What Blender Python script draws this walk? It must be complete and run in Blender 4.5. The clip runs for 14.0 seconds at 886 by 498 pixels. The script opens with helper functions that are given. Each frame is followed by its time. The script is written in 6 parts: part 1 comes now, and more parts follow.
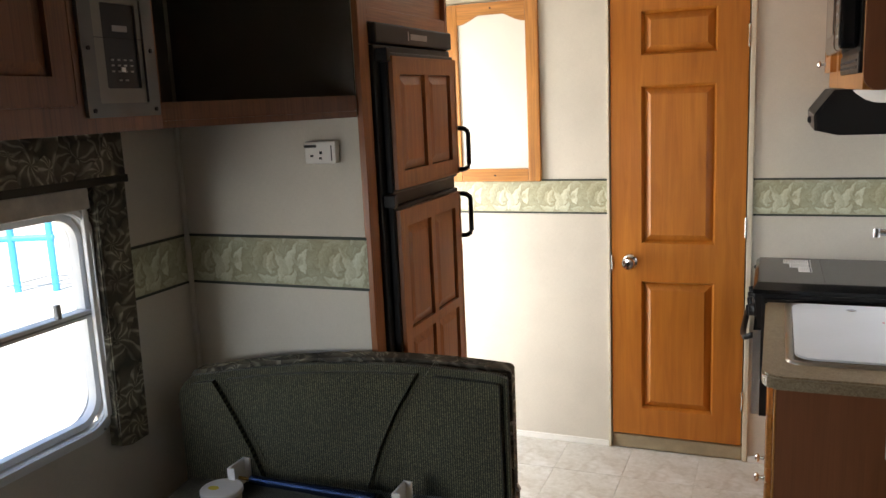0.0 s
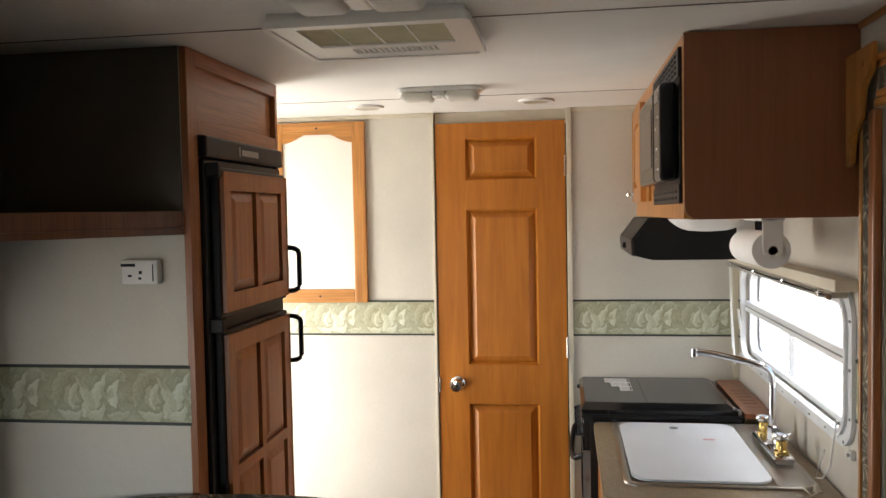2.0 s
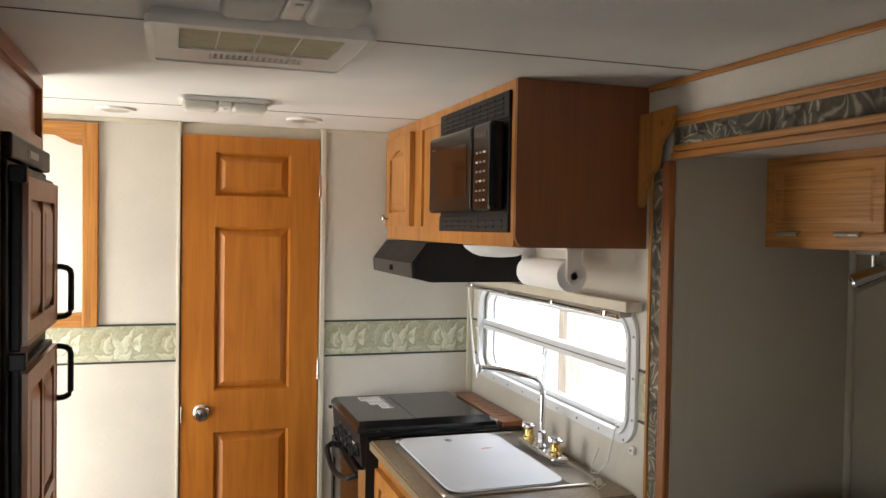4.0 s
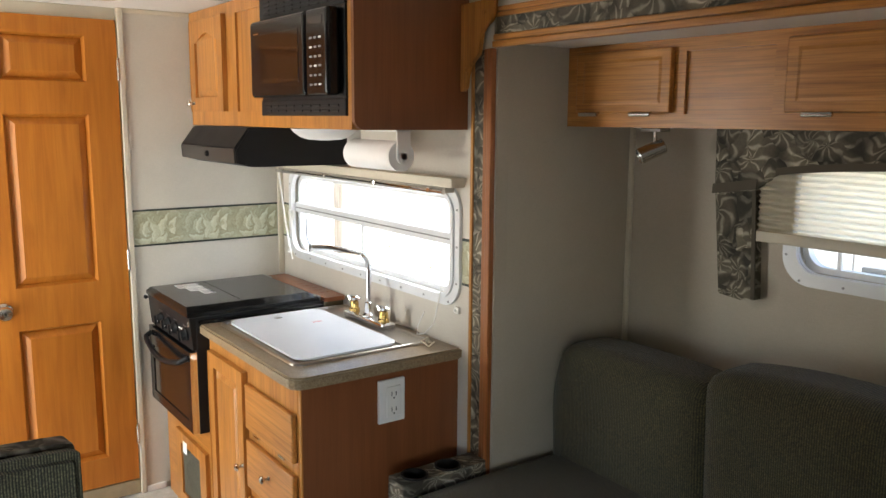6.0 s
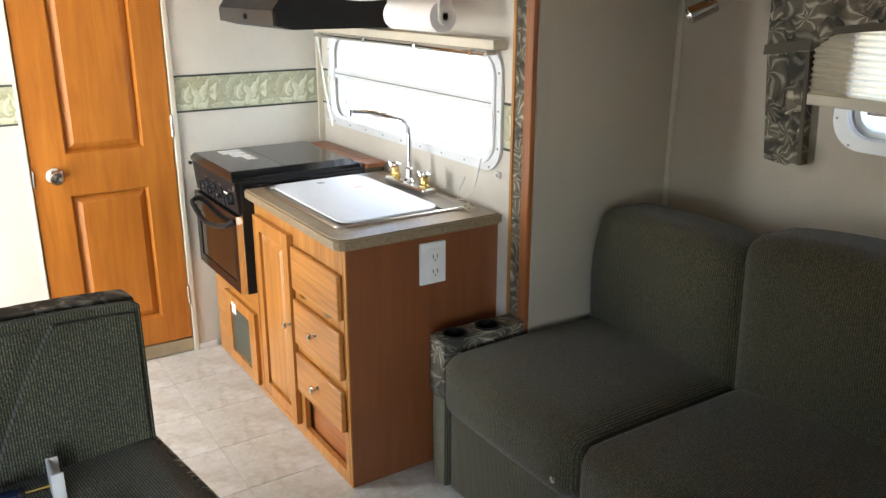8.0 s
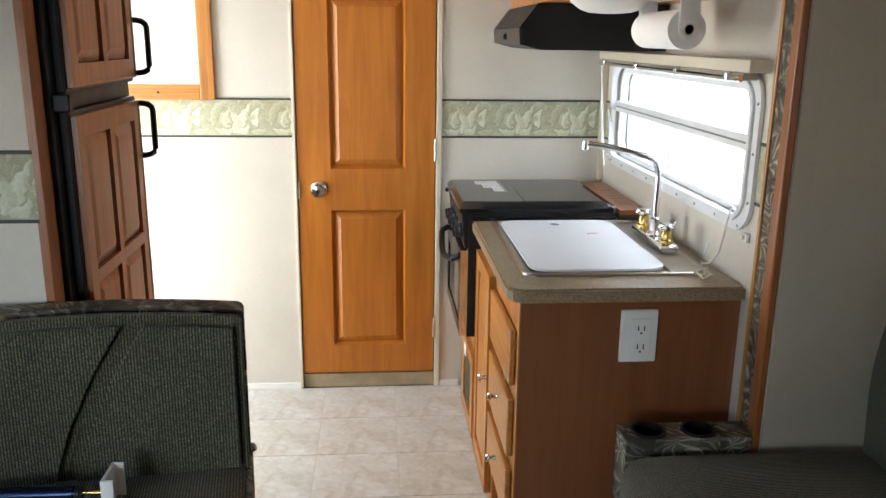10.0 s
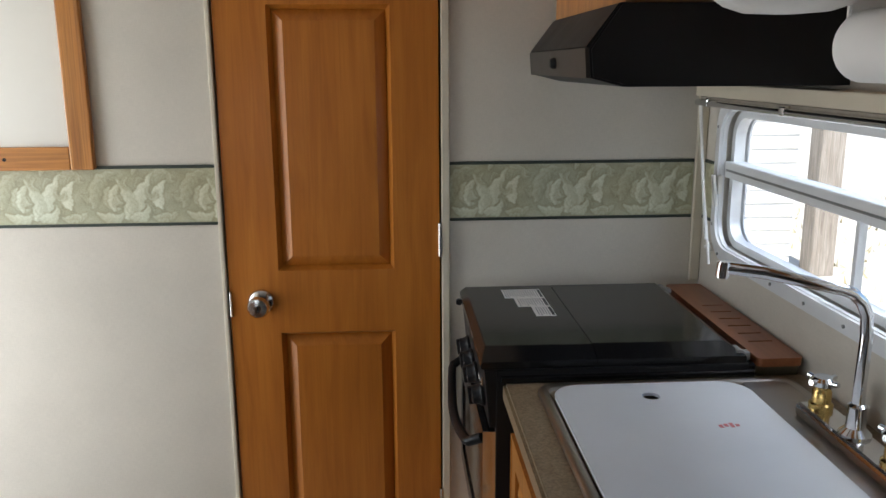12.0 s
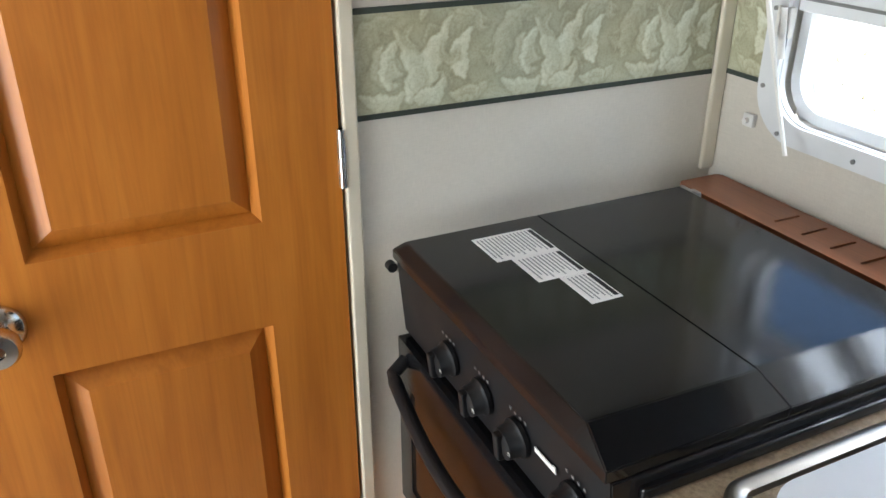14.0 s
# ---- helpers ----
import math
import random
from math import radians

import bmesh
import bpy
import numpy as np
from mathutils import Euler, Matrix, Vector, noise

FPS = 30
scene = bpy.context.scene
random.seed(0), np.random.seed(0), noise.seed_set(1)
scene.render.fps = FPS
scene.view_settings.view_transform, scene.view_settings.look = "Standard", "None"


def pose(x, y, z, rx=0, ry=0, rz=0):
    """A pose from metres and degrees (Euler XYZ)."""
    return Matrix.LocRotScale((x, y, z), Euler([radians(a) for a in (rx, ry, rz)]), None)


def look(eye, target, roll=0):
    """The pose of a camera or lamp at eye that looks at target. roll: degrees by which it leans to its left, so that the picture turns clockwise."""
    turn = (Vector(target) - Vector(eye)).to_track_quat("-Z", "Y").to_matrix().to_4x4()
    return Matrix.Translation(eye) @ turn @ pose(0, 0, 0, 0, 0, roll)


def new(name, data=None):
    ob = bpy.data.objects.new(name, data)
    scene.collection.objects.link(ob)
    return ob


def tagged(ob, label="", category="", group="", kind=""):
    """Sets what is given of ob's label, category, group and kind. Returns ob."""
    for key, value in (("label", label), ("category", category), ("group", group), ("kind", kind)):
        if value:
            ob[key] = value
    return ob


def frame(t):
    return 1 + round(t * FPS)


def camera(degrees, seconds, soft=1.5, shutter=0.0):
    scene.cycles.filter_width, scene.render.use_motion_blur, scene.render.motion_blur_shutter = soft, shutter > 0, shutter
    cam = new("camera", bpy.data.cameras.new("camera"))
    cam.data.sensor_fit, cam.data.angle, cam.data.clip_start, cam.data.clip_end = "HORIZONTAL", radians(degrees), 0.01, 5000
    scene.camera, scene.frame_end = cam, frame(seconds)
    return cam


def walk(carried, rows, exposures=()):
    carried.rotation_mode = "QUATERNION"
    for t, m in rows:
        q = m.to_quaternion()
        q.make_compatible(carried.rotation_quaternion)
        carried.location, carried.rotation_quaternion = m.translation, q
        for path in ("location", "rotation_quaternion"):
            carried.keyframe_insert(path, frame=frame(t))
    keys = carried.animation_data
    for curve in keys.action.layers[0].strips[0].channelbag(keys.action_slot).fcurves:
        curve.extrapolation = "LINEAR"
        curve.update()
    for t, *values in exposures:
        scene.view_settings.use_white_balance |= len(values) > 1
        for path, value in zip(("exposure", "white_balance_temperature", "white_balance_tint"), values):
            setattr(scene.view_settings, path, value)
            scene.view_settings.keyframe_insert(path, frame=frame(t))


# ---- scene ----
cam = camera(57.0, 14.0)
PATH = [
    (0, (0.799, 0.317, 1.666), (0.048, 2.135, 1.306), -2.6),
    (0.5, (0.778, 0.32, 1.685), (0.042, 2.172, 1.51), -1.9),
    (1, (0.769, 0.302, 1.695), (0.053, 2.168, 1.616), -0.9),
    (1.5, (0.753, 0.299, 1.686), (0.176, 2.211, 1.576), -0.9),
    (2, (0.687, 0.384, 1.67), (0.387, 2.36, 1.583), -1.1),
    (2.5, (0.527, 0.473, 1.676), (0.351, 2.465, 1.648), -0.1),
    (3, (0.339, 0.439, 1.684), (0.501, 2.433, 1.687), -1.0),
    (3.5, (0.171, 0.447, 1.694), (0.628, 2.392, 1.614), -0.5),
    (3.7, (0.133, 0.445, 1.694), (0.66, 2.373, 1.637), 0.1),
    (5.8, (-0.222, 0.391, 1.659), (0.944, 2.003, 1.459), 1.2),
    (6, (-0.221, 0.394, 1.677), (0.926, 2.002, 1.362), 0.4),
    (6.5, (-0.224, 0.391, 1.675), (0.896, 1.959, 1.138), -0.2),
    (7, (-0.232, 0.387, 1.666), (0.854, 1.945, 1.038), -0.0),
    (7.5, (-0.231, 0.381, 1.658), (0.846, 1.945, 1.029), 0.1),
    (8, (-0.248, 0.382, 1.648), (0.787, 1.98, 1.035), 0.1),
    (8.5, (-0.142, 0.407, 1.66), (0.678, 2.13, 1.062), -3.0),
    (9, (0.06, 0.406, 1.629), (0.445, 2.284, 1.059), -3.1),
    (9.2, (0.141, 0.403, 1.606), (0.469, 2.296, 1.048), -1.3),
    (11.3, (0.693, 1.346, 1.472), (0.641, 3.3, 1.047), 0.8),
    (11.5, (0.686, 1.485, 1.489), (0.616, 3.431, 1.034), 1.5),
    (12, (0.562, 1.829, 1.532), (0.68, 3.776, 1.093), -0.3),
    (12.5, (0.51, 2.156, 1.515), (0.545, 4.092, 1.014), -1.4),
    (13, (0.479, 2.414, 1.539), (0.684, 4.302, 0.91), 0.6),
    (13.5, (0.374, 2.625, 1.484), (0.943, 4.403, 0.768), -0.8),
    (13.9, (0.323, 2.816, 1.488), (1.064, 4.456, 0.615), 0.4),
    (14, (0.332, 2.905, 1.479), (1.104, 4.526, 0.597), -0.0),
]
walk(cam, [(t, look(eye, target, roll)) for t, eye, target, roll in PATH],
     exposures=[(0, 1.4, 6600, 10), (3.7, 1.45, 6550, 9), (5.8, 1.75, 6500, 8), (6.4, 1.95, 6350, 7), (7.2, 2.25, 6150, 6), (9.2, 2.25, 6150, 6),
                (11.3, 0.75, 6000, 8), (11.6, 0.70, 6000, 8), (12, 0.50, 6000, 8), (12.5, 0.68, 6050, 8), (13.2, 1.12, 6050, 7), (14, 1.65, 5950, 6)])

# ---- world, sun, entry daylight and added fill lamps ----
world = bpy.data.worlds.new("sky")
scene.world = world
world.use_nodes = True
wn = world.node_tree.nodes
sky = wn.new("ShaderNodeTexSky")
sky.sky_type, sky.sun_disc = "NISHITA", False
sky.sun_elevation, sky.sun_rotation = radians(58), radians(180)
world.node_tree.links.new(sky.outputs[0], wn["Background"].inputs[0])
wn["Background"].inputs[1].default_value = 0.15

sun = new("sun", bpy.data.lights.new("sun", "SUN"))
sun.data.energy, sun.data.angle, sun.data.color = 5.0, radians(0.5), (1.0, 0.95, 0.87)
sun.matrix_world = look((0.0, -0.625 * 9, 9.0), (0.0, 0.0, 0.0))


def area_lamp(name, place, target, wide, high, power, colour=(1.0, 0.98, 0.95)):
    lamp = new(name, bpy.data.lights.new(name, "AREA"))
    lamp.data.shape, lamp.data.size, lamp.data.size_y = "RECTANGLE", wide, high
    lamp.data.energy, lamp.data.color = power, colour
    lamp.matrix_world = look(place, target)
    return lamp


area_lamp("entry_daylight", (-1.02, 3.53, 1.0), (0.0, 3.53, 0.9), 0.62, 1.75, 10.5)
# Added fill lamp outside, above the kitchen window and out of view, brightens the worktop.
area_lamp("kitchen_fill_lamp", (1.95, 3.25, 1.98), (1.10, 3.20, 0.93), 1.15, 0.60, 7.5, (0.96, 0.98, 1.0))
# Added fill lamp behind the camera, narrowed onto the bench; no window known there.
rear = area_lamp("rear_fill_lamp", (-0.985, -0.20, 1.11), (0.12, 2.26, 0.74), 1.05, 0.58, 1.1, (0.93, 0.98, 1.0))
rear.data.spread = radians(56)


# ---- materials ----
def material(name, rough=0.6, metal=0.0, colour=(0.5, 0.5, 0.5)):
    m = bpy.data.materials.new(name)
    m.use_nodes = True
    b = m.node_tree.nodes["Principled BSDF"]
    b.inputs["Roughness"].default_value, b.inputs["Metallic"].default_value = rough, metal
    b.inputs["Base Color"].default_value = (*colour, 1)
    return m, m.node_tree.nodes, m.node_tree.links, b


def coords(n, l, scale=(1, 1, 1), turn=(0, 0, 0)):
    tc, mp = n.new("ShaderNodeTexCoord"), n.new("ShaderNodeMapping")
    mp.inputs["Scale"].default_value = scale
    mp.inputs["Rotation"].default_value = [radians(a) for a in turn]
    l.new(tc.outputs["Object"], mp.inputs["Vector"])
    return mp.outputs["Vector"]


def ntex(n, l, vec, scale, detail=4.0, rough=0.55, distort=0.0):
    t = n.new("ShaderNodeTexNoise")
    t.inputs["Scale"].default_value, t.inputs["Detail"].default_value = scale, detail
    t.inputs["Roughness"].default_value, t.inputs["Distortion"].default_value = rough, distort
    l.new(vec, t.inputs["Vector"])
    return t.outputs["Fac"]


def ramp(n, l, fac, stops):
    r = n.new("ShaderNodeValToRGB")
    e = r.color_ramp.elements
    e[0].position, e[0].color = stops[0][0], (*stops[0][1], 1)
    e[1].position, e[1].color = stops[-1][0], (*stops[-1][1], 1)
    for p, c in stops[1:-1]:
        x = e.new(p)
        x.color = (*c, 1)
    l.new(fac, r.inputs[0])
    return r.outputs[0]


def blend(n, l, a, b, fac, kind="MIX"):
    x = n.new("ShaderNodeMix")
    x.data_type, x.blend_type = "RGBA", kind
    if isinstance(fac, float):
        x.inputs[0].default_value = fac
    else:
        l.new(fac, x.inputs[0])
    for sock, v in ((x.inputs[6], a), (x.inputs[7], b)):
        if isinstance(v, tuple):
            sock.default_value = (*v, 1)
        else:
            l.new(v, sock)
    return x.outputs[2]


def bump(n, l, b, height, strength=0.3, distance=0.002):
    x = n.new("ShaderNodeBump")
    x.inputs["Strength"].default_value, x.inputs["Distance"].default_value = strength, distance
    l.new(height, x.inputs["Height"])
    l.new(x.outputs[0], b.inputs["Normal"])


def plain(name, colour, rough=0.5, metal=0.0, vary=0.12, scale=9.0, relief=0.05):
    """A painted, moulded or metal surface with slight smears and fine relief."""
    m, n, l, b = material(name, rough, metal, colour)
    v = coords(n, l)
    dark = tuple(c * (1 - vary) for c in colour)
    light = tuple(min(1.0, c * (1 + vary * 0.6)) for c in colour)
    big = ntex(n, l, v, scale, 5)
    l.new(ramp(n, l, big, ((0.3, dark), (0.7, light))), b.inputs["Base Color"])
    if relief:
        bump(n, l, b, ntex(n, l, v, scale * 40, 2), relief, 0.001)
    r = n.new("ShaderNodeMapRange")
    r.inputs[3].default_value, r.inputs[4].default_value = max(0.03, rough * 0.8), min(1.0, rough * 1.25)
    l.new(big, r.inputs[0])
    l.new(r.outputs[0], b.inputs["Roughness"])
    return m


def wood(name, dark, mid, light, rough=0.35, along="z", grain=1.0):
    """Stained timber: long streaks along one axis, pores and soft broad figure."""
    m, n, l, b = material(name, rough)
    s = {"x": (1.2, 16, 16), "y": (16, 1.2, 16), "z": (16, 16, 1.2)}[along]
    v = coords(n, l, s)
    streak = ntex(n, l, v, 1.6, 6, 0.62, 0.7)
    s2 = {"x": (4, 220, 220), "y": (220, 4, 220), "z": (220, 220, 4)}[along]
    pores = ntex(n, l, coords(n, l, s2), 1.0, 2, 0.5)
    c = ramp(n, l, streak, ((0.28, dark), (0.5, mid), (0.74, light)))
    p = ramp(n, l, pores, ((0.34, tuple(0.62 + 0.38 * (1 - grain) for _ in range(3))), (0.55, (1, 1, 1))))
    c = blend(n, l, c, p, 0.75, "MULTIPLY")
    broad = ntex(n, l, coords(n, l), 2.3, 2)
    c = blend(n, l, c, ramp(n, l, broad, ((0.3, (0.86, 0.84, 0.82)), (0.7, (1, 1, 1)))), 0.8, "MULTIPLY")
    l.new(c, b.inputs["Base Color"])
    bump(n, l, b, pores, 0.12 * grain, 0.0008)
    b.inputs["Coat Weight"].default_value, b.inputs["Coat Roughness"].default_value = 0.25, 0.25
    return m


def wall_mat(name, colour, spots=()):
    """Vinyl-faced panel with a faint linen weave and old smudges."""
    m, n, l, b = material(name, 0.55)
    v = coords(n, l)
    weave = ntex(n, l, coords(n, l, (60, 60, 500)), 1.0, 2)
    weave2 = ntex(n, l, coords(n, l, (500, 500, 60)), 1.0, 2)
    smudge = ntex(n, l, v, 2.2, 6, 0.6)
    c = ramp(n, l, smudge, ((0.3, tuple(x * 0.87 for x in colour)), (0.66, colour)))
    w = blend(n, l, ramp(n, l, weave, ((0.3, (0.9, 0.9, 0.9)), (0.7, (1, 1, 1)))), ramp(n, l, weave2, ((0.3, (0.9, 0.9, 0.9)), (0.7, (1, 1, 1)))), 1.0, "MULTIPLY")
    c = blend(n, l, c, w, 0.6, "MULTIPLY")
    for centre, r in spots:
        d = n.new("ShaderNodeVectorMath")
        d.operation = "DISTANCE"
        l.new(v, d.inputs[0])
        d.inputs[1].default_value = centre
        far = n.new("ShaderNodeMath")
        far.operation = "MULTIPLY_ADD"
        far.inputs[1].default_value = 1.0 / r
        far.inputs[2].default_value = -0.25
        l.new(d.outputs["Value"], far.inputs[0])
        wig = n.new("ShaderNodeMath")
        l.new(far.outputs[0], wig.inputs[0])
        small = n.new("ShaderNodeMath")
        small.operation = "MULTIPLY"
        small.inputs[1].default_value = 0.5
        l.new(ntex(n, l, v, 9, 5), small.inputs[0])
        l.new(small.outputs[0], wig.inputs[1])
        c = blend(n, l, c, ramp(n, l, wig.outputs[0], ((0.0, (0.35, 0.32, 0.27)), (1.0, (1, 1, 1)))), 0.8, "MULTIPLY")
    l.new(c, b.inputs["Base Color"])
    bump(n, l, b, weave, 0.08, 0.001)
    return m


def leaf_mat(name, ground, body, vein, scale, rough=0.85, dim=0.5, ribs=11.0, seed=0.0):
    """Printed foliage: overlapping fan-shaped leaves with pale ribs on a dark ground."""
    m, n, l, b = material(name, rough)
    v = coords(n, l)
    shift = n.new("ShaderNodeVectorMath")
    shift.inputs[1].default_value = (seed, seed * 0.7, seed * 1.3)
    l.new(v, shift.inputs[0])
    warp = n.new("ShaderNodeTexNoise")
    warp.inputs["Scale"].default_value, warp.inputs["Detail"].default_value = scale * 0.8, 2
    l.new(shift.outputs[0], warp.inputs["Vector"])
    add = n.new("ShaderNodeVectorMath")
    add.operation = "MULTIPLY_ADD"
    l.new(warp.outputs["Color"], add.inputs[0])
    add.inputs[1].default_value = (1.1 / scale,) * 3
    l.new(shift.outputs[0], add.inputs[2])
    layers = []
    for k, s in enumerate((scale, scale * 1.45)):
        cell = n.new("ShaderNodeTexVoronoi")
        cell.inputs["Scale"].default_value = s
        l.new(add.outputs[0], cell.inputs["Vector"])
        loc = n.new("ShaderNodeVectorMath")
        loc.operation = "SUBTRACT"
        l.new(add.outputs[0], loc.inputs[0])
        l.new(cell.outputs["Position"], loc.inputs[1])
        xyz = n.new("ShaderNodeSeparateXYZ")
        l.new(loc.outputs[0], xyz.inputs[0])
        uv = n.new("ShaderNodeMath")
        l.new(xyz.outputs[0], uv.inputs[0])
        l.new(xyz.outputs[1], uv.inputs[1])
        ang = n.new("ShaderNodeMath")
        ang.operation = "ARCTAN2"
        l.new(uv.outputs[0], ang.inputs[0])
        l.new(xyz.outputs[2], ang.inputs[1])
        mul = n.new("ShaderNodeMath")
        mul.operation = "MULTIPLY"
        mul.inputs[1].default_value = ribs
        l.new(ang.outputs[0], mul.inputs[0])
        bend = n.new("ShaderNodeMath")
        bend.operation = "MULTIPLY_ADD"
        bend.inputs[1].default_value = 7.0
        l.new(cell.outputs["Distance"], bend.inputs[0])
        l.new(mul.outputs[0], bend.inputs[2])
        sn = n.new("ShaderNodeMath")
        sn.operation = "SINE"
        l.new(bend.outputs[0], sn.inputs[0])
        fan = ramp(n, l, sn.outputs[0], ((0.0, tuple(0.55 * x + 0.45 * y for x, y in zip(ground, body))), (0.5, body), (0.95, vein)))
        far = ramp(n, l, cell.outputs["Distance"], ((0.05, (0.75, 0.75, 0.75)), (0.42, (1.05, 1.05, 1.05)), (0.60, (0.55, 0.55, 0.55)), (0.70, (0.22, 0.22, 0.22))))
        sep = n.new("ShaderNodeSeparateColor")
        l.new(cell.outputs["Color"], sep.inputs[0])
        c = blend(n, l, fan, far, dim * 1.6 if dim < 0.6 else 1.0, "MULTIPLY")
        c = blend(n, l, c, ramp(n, l, sep.outputs[0], ((0.1, (1 - dim,) * 3), (0.9, (1.1, 1.1, 1.1)))), 1.0, "MULTIPLY")
        layers.append((c, sep.outputs[1]))
    pick = ramp(n, l, layers[1][1], ((0.55, (0, 0, 0)), (0.6, (1, 1, 1))))
    c = blend(n, l, layers[0][0], layers[1][0], pick)
    fine = ntex(n, l, v, scale * 14, 3)
    c = blend(n, l, c, ramp(n, l, fine, ((0.3, (0.78, 0.78, 0.78)), (0.6, (1.05, 1.05, 1.05)))), 0.7, "MULTIPLY")
    l.new(c, b.inputs["Base Color"])
    bump(n, l, b, fine, 0.15, 0.001)
    return m


def cord_mat(name, across, groove=(0.020, 0.021, 0.014), rib=(0.110, 0.108, 0.073), flecks=0.75):
    """Dark green ribbed upholstery with flecks; across: the axis over which the ribs follow each other."""
    m, n, l, b = material(name, 0.92)
    v = coords(n, l)
    w = n.new("ShaderNodeTexWave")
    w.wave_type, w.bands_direction = "BANDS", across
    w.inputs["Scale"].default_value, w.inputs["Distortion"].default_value = 48, 0.6
    w.inputs["Detail"].default_value, w.inputs["Detail Scale"].default_value = 2, 12
    l.new(v, w.inputs["Vector"])
    fleck = ntex(n, l, v, 210, 2, 0.7)
    wear = ntex(n, l, v, 4, 4)
    base = ramp(n, l, w.outputs["Fac"], ((0.2, groove), (0.75, rib)))
    c = blend(n, l, base, ramp(n, l, fleck, ((0.42, (0.5, 0.5, 0.5)), (0.68, (2.3, 2.2, 1.85)))), flecks, "MULTIPLY")
    c = blend(n, l, c, ramp(n, l, wear, ((0.3, (0.8, 0.78, 0.74)), (0.7, (1.1, 1.1, 1.05)))), 0.8, "MULTIPLY")
    l.new(c, b.inputs["Base Color"])
    bump(n, l, b, w.outputs["Fac"], 0.5, 0.0025)
    b.inputs["Sheen Weight"].default_value = 0.15
    return m


def floor_mat():
    m, n, l, b = material("floor_vinyl", 0.38)
    v = coords(n, l)
    cloud = ntex(n, l, v, 7, 8, 0.62, 0.9)
    fine = ntex(n, l, v, 42, 5, 0.6, 0.4)
    c = ramp(n, l, cloud, ((0.3, (0.47, 0.43, 0.365)), (0.48, (0.61, 0.595, 0.55)), (0.7, (0.71, 0.71, 0.69))))
    c = blend(n, l, c, ramp(n, l, fine, ((0.35, (0.8, 0.78, 0.74)), (0.65, (1, 1, 1)))), 0.7, "MULTIPLY")
    oi = n.new("ShaderNodeObjectInfo")
    c = blend(n, l, c, ramp(n, l, oi.outputs["Random"], ((0.0, (0.94, 0.93, 0.915)), (1.0, (1, 1, 1)))), 1.0, "MULTIPLY")
    l.new(c, b.inputs["Base Color"])
    bump(n, l, b, fine, 0.1, 0.001)
    return m


def speck_mat():
    m, n, l, b = material("counter_laminate", 0.28)
    v = coords(n, l)
    s = ntex(n, l, v, 170, 3, 0.7)
    s2 = ntex(n, l, v, 60, 4, 0.6)
    c = ramp(n, l, s, ((0.3, (0.19, 0.132, 0.076)), (0.5, (0.28, 0.208, 0.128)), (0.7, (0.36, 0.28, 0.185))))
    c = blend(n, l, c, ramp(n, l, s2, ((0.35, (0.72, 0.68, 0.62)), (0.65, (1, 1, 1)))), 0.7, "MULTIPLY")
    l.new(c, b.inputs["Base Color"])
    return m


def glass_mat(name, tint=(1, 1, 1)):
    m, n, l, b = material(name, 0.02, 0, tint)
    b.inputs["Transmission Weight"].default_value = 1.0
    b.inputs["IOR"].default_value = 1.02
    return m


def cloudy_mat(name, colour, pass_through):
    """Pale plastic or pleated fabric that lets light through."""
    m, n, l, b = material(name, 0.5, 0, colour)
    t = n.new("ShaderNodeBsdfTranslucent")
    t.inputs[0].default_value = (*colour, 1)
    mix = n.new("ShaderNodeMixShader")
    mix.inputs[0].default_value = pass_through
    l.new(b.outputs[0], mix.inputs[1])
    l.new(t.outputs[0], mix.inputs[2])
    l.new(mix.outputs[0], n["Material Output"].inputs[0])
    return m


WALL = wall_mat("wall_panel", (0.67, 0.62, 0.535))
CEIL = plain("ceiling_panel", (0.74, 0.72, 0.68), 0.6, vary=0.08, scale=3)
BORDER = plain("border_paper", (0.45, 0.44, 0.32), 0.6)
LINE = plain("border_line", (0.035, 0.045, 0.035), 0.6)
OAK = wood("honey_oak", (0.34, 0.124, 0.021), (0.49, 0.202, 0.039), (0.60, 0.272, 0.066))
OAK_Y = wood("honey_oak_level", (0.34, 0.124, 0.021), (0.49, 0.202, 0.039), (0.60, 0.272, 0.066), along="y")
OAK_X = wood("honey_oak_cross", (0.34, 0.124, 0.021), (0.49, 0.202, 0.039), (0.60, 0.272, 0.066), along="x")
DOORWOOD = wood("door_veneer", (0.37, 0.119, 0.012), (0.45, 0.153, 0.017), (0.525, 0.192, 0.026), 0.42, grain=0.25)
varnish = DOORWOOD.node_tree.nodes["Principled BSDF"].inputs
varnish["Coat Weight"].default_value, varnish["Specular IOR Level"].default_value = 0.12, 0.35
CHERRY = wood("red_oak_panel", (0.30, 0.095, 0.025), (0.37, 0.125, 0.035), (0.44, 0.165, 0.05), 0.4)
CHERRY_Y = wood("red_oak_rail", (0.30, 0.095, 0.025), (0.37, 0.125, 0.035), (0.44, 0.165, 0.05), 0.4, along="y")
SIDE = wood("dark_laminate", (0.214, 0.070, 0.022), (0.236, 0.079, 0.026), (0.264, 0.091, 0.031), 0.45, grain=0.3)
# Wall panel darkened to hold the shade of the shelf recess.
CUBBY_SHADE = wall_mat("cubby_shade_panel", (0.12, 0.10, 0.075))
# Darker copies of the red oak: shade over the dinette is put into the colour.
SHADED_OAK = wood("shaded_red_oak", (0.13, 0.042, 0.013), (0.17, 0.056, 0.018), (0.21, 0.075, 0.025), 0.4)
SHADED_OAK_Y = wood("shaded_red_oak_rail", (0.13, 0.042, 0.013), (0.17, 0.056, 0.018), (0.21, 0.075, 0.025), 0.4, along="y")
CORD_X = cord_mat("ribbed_cloth_across", "X")
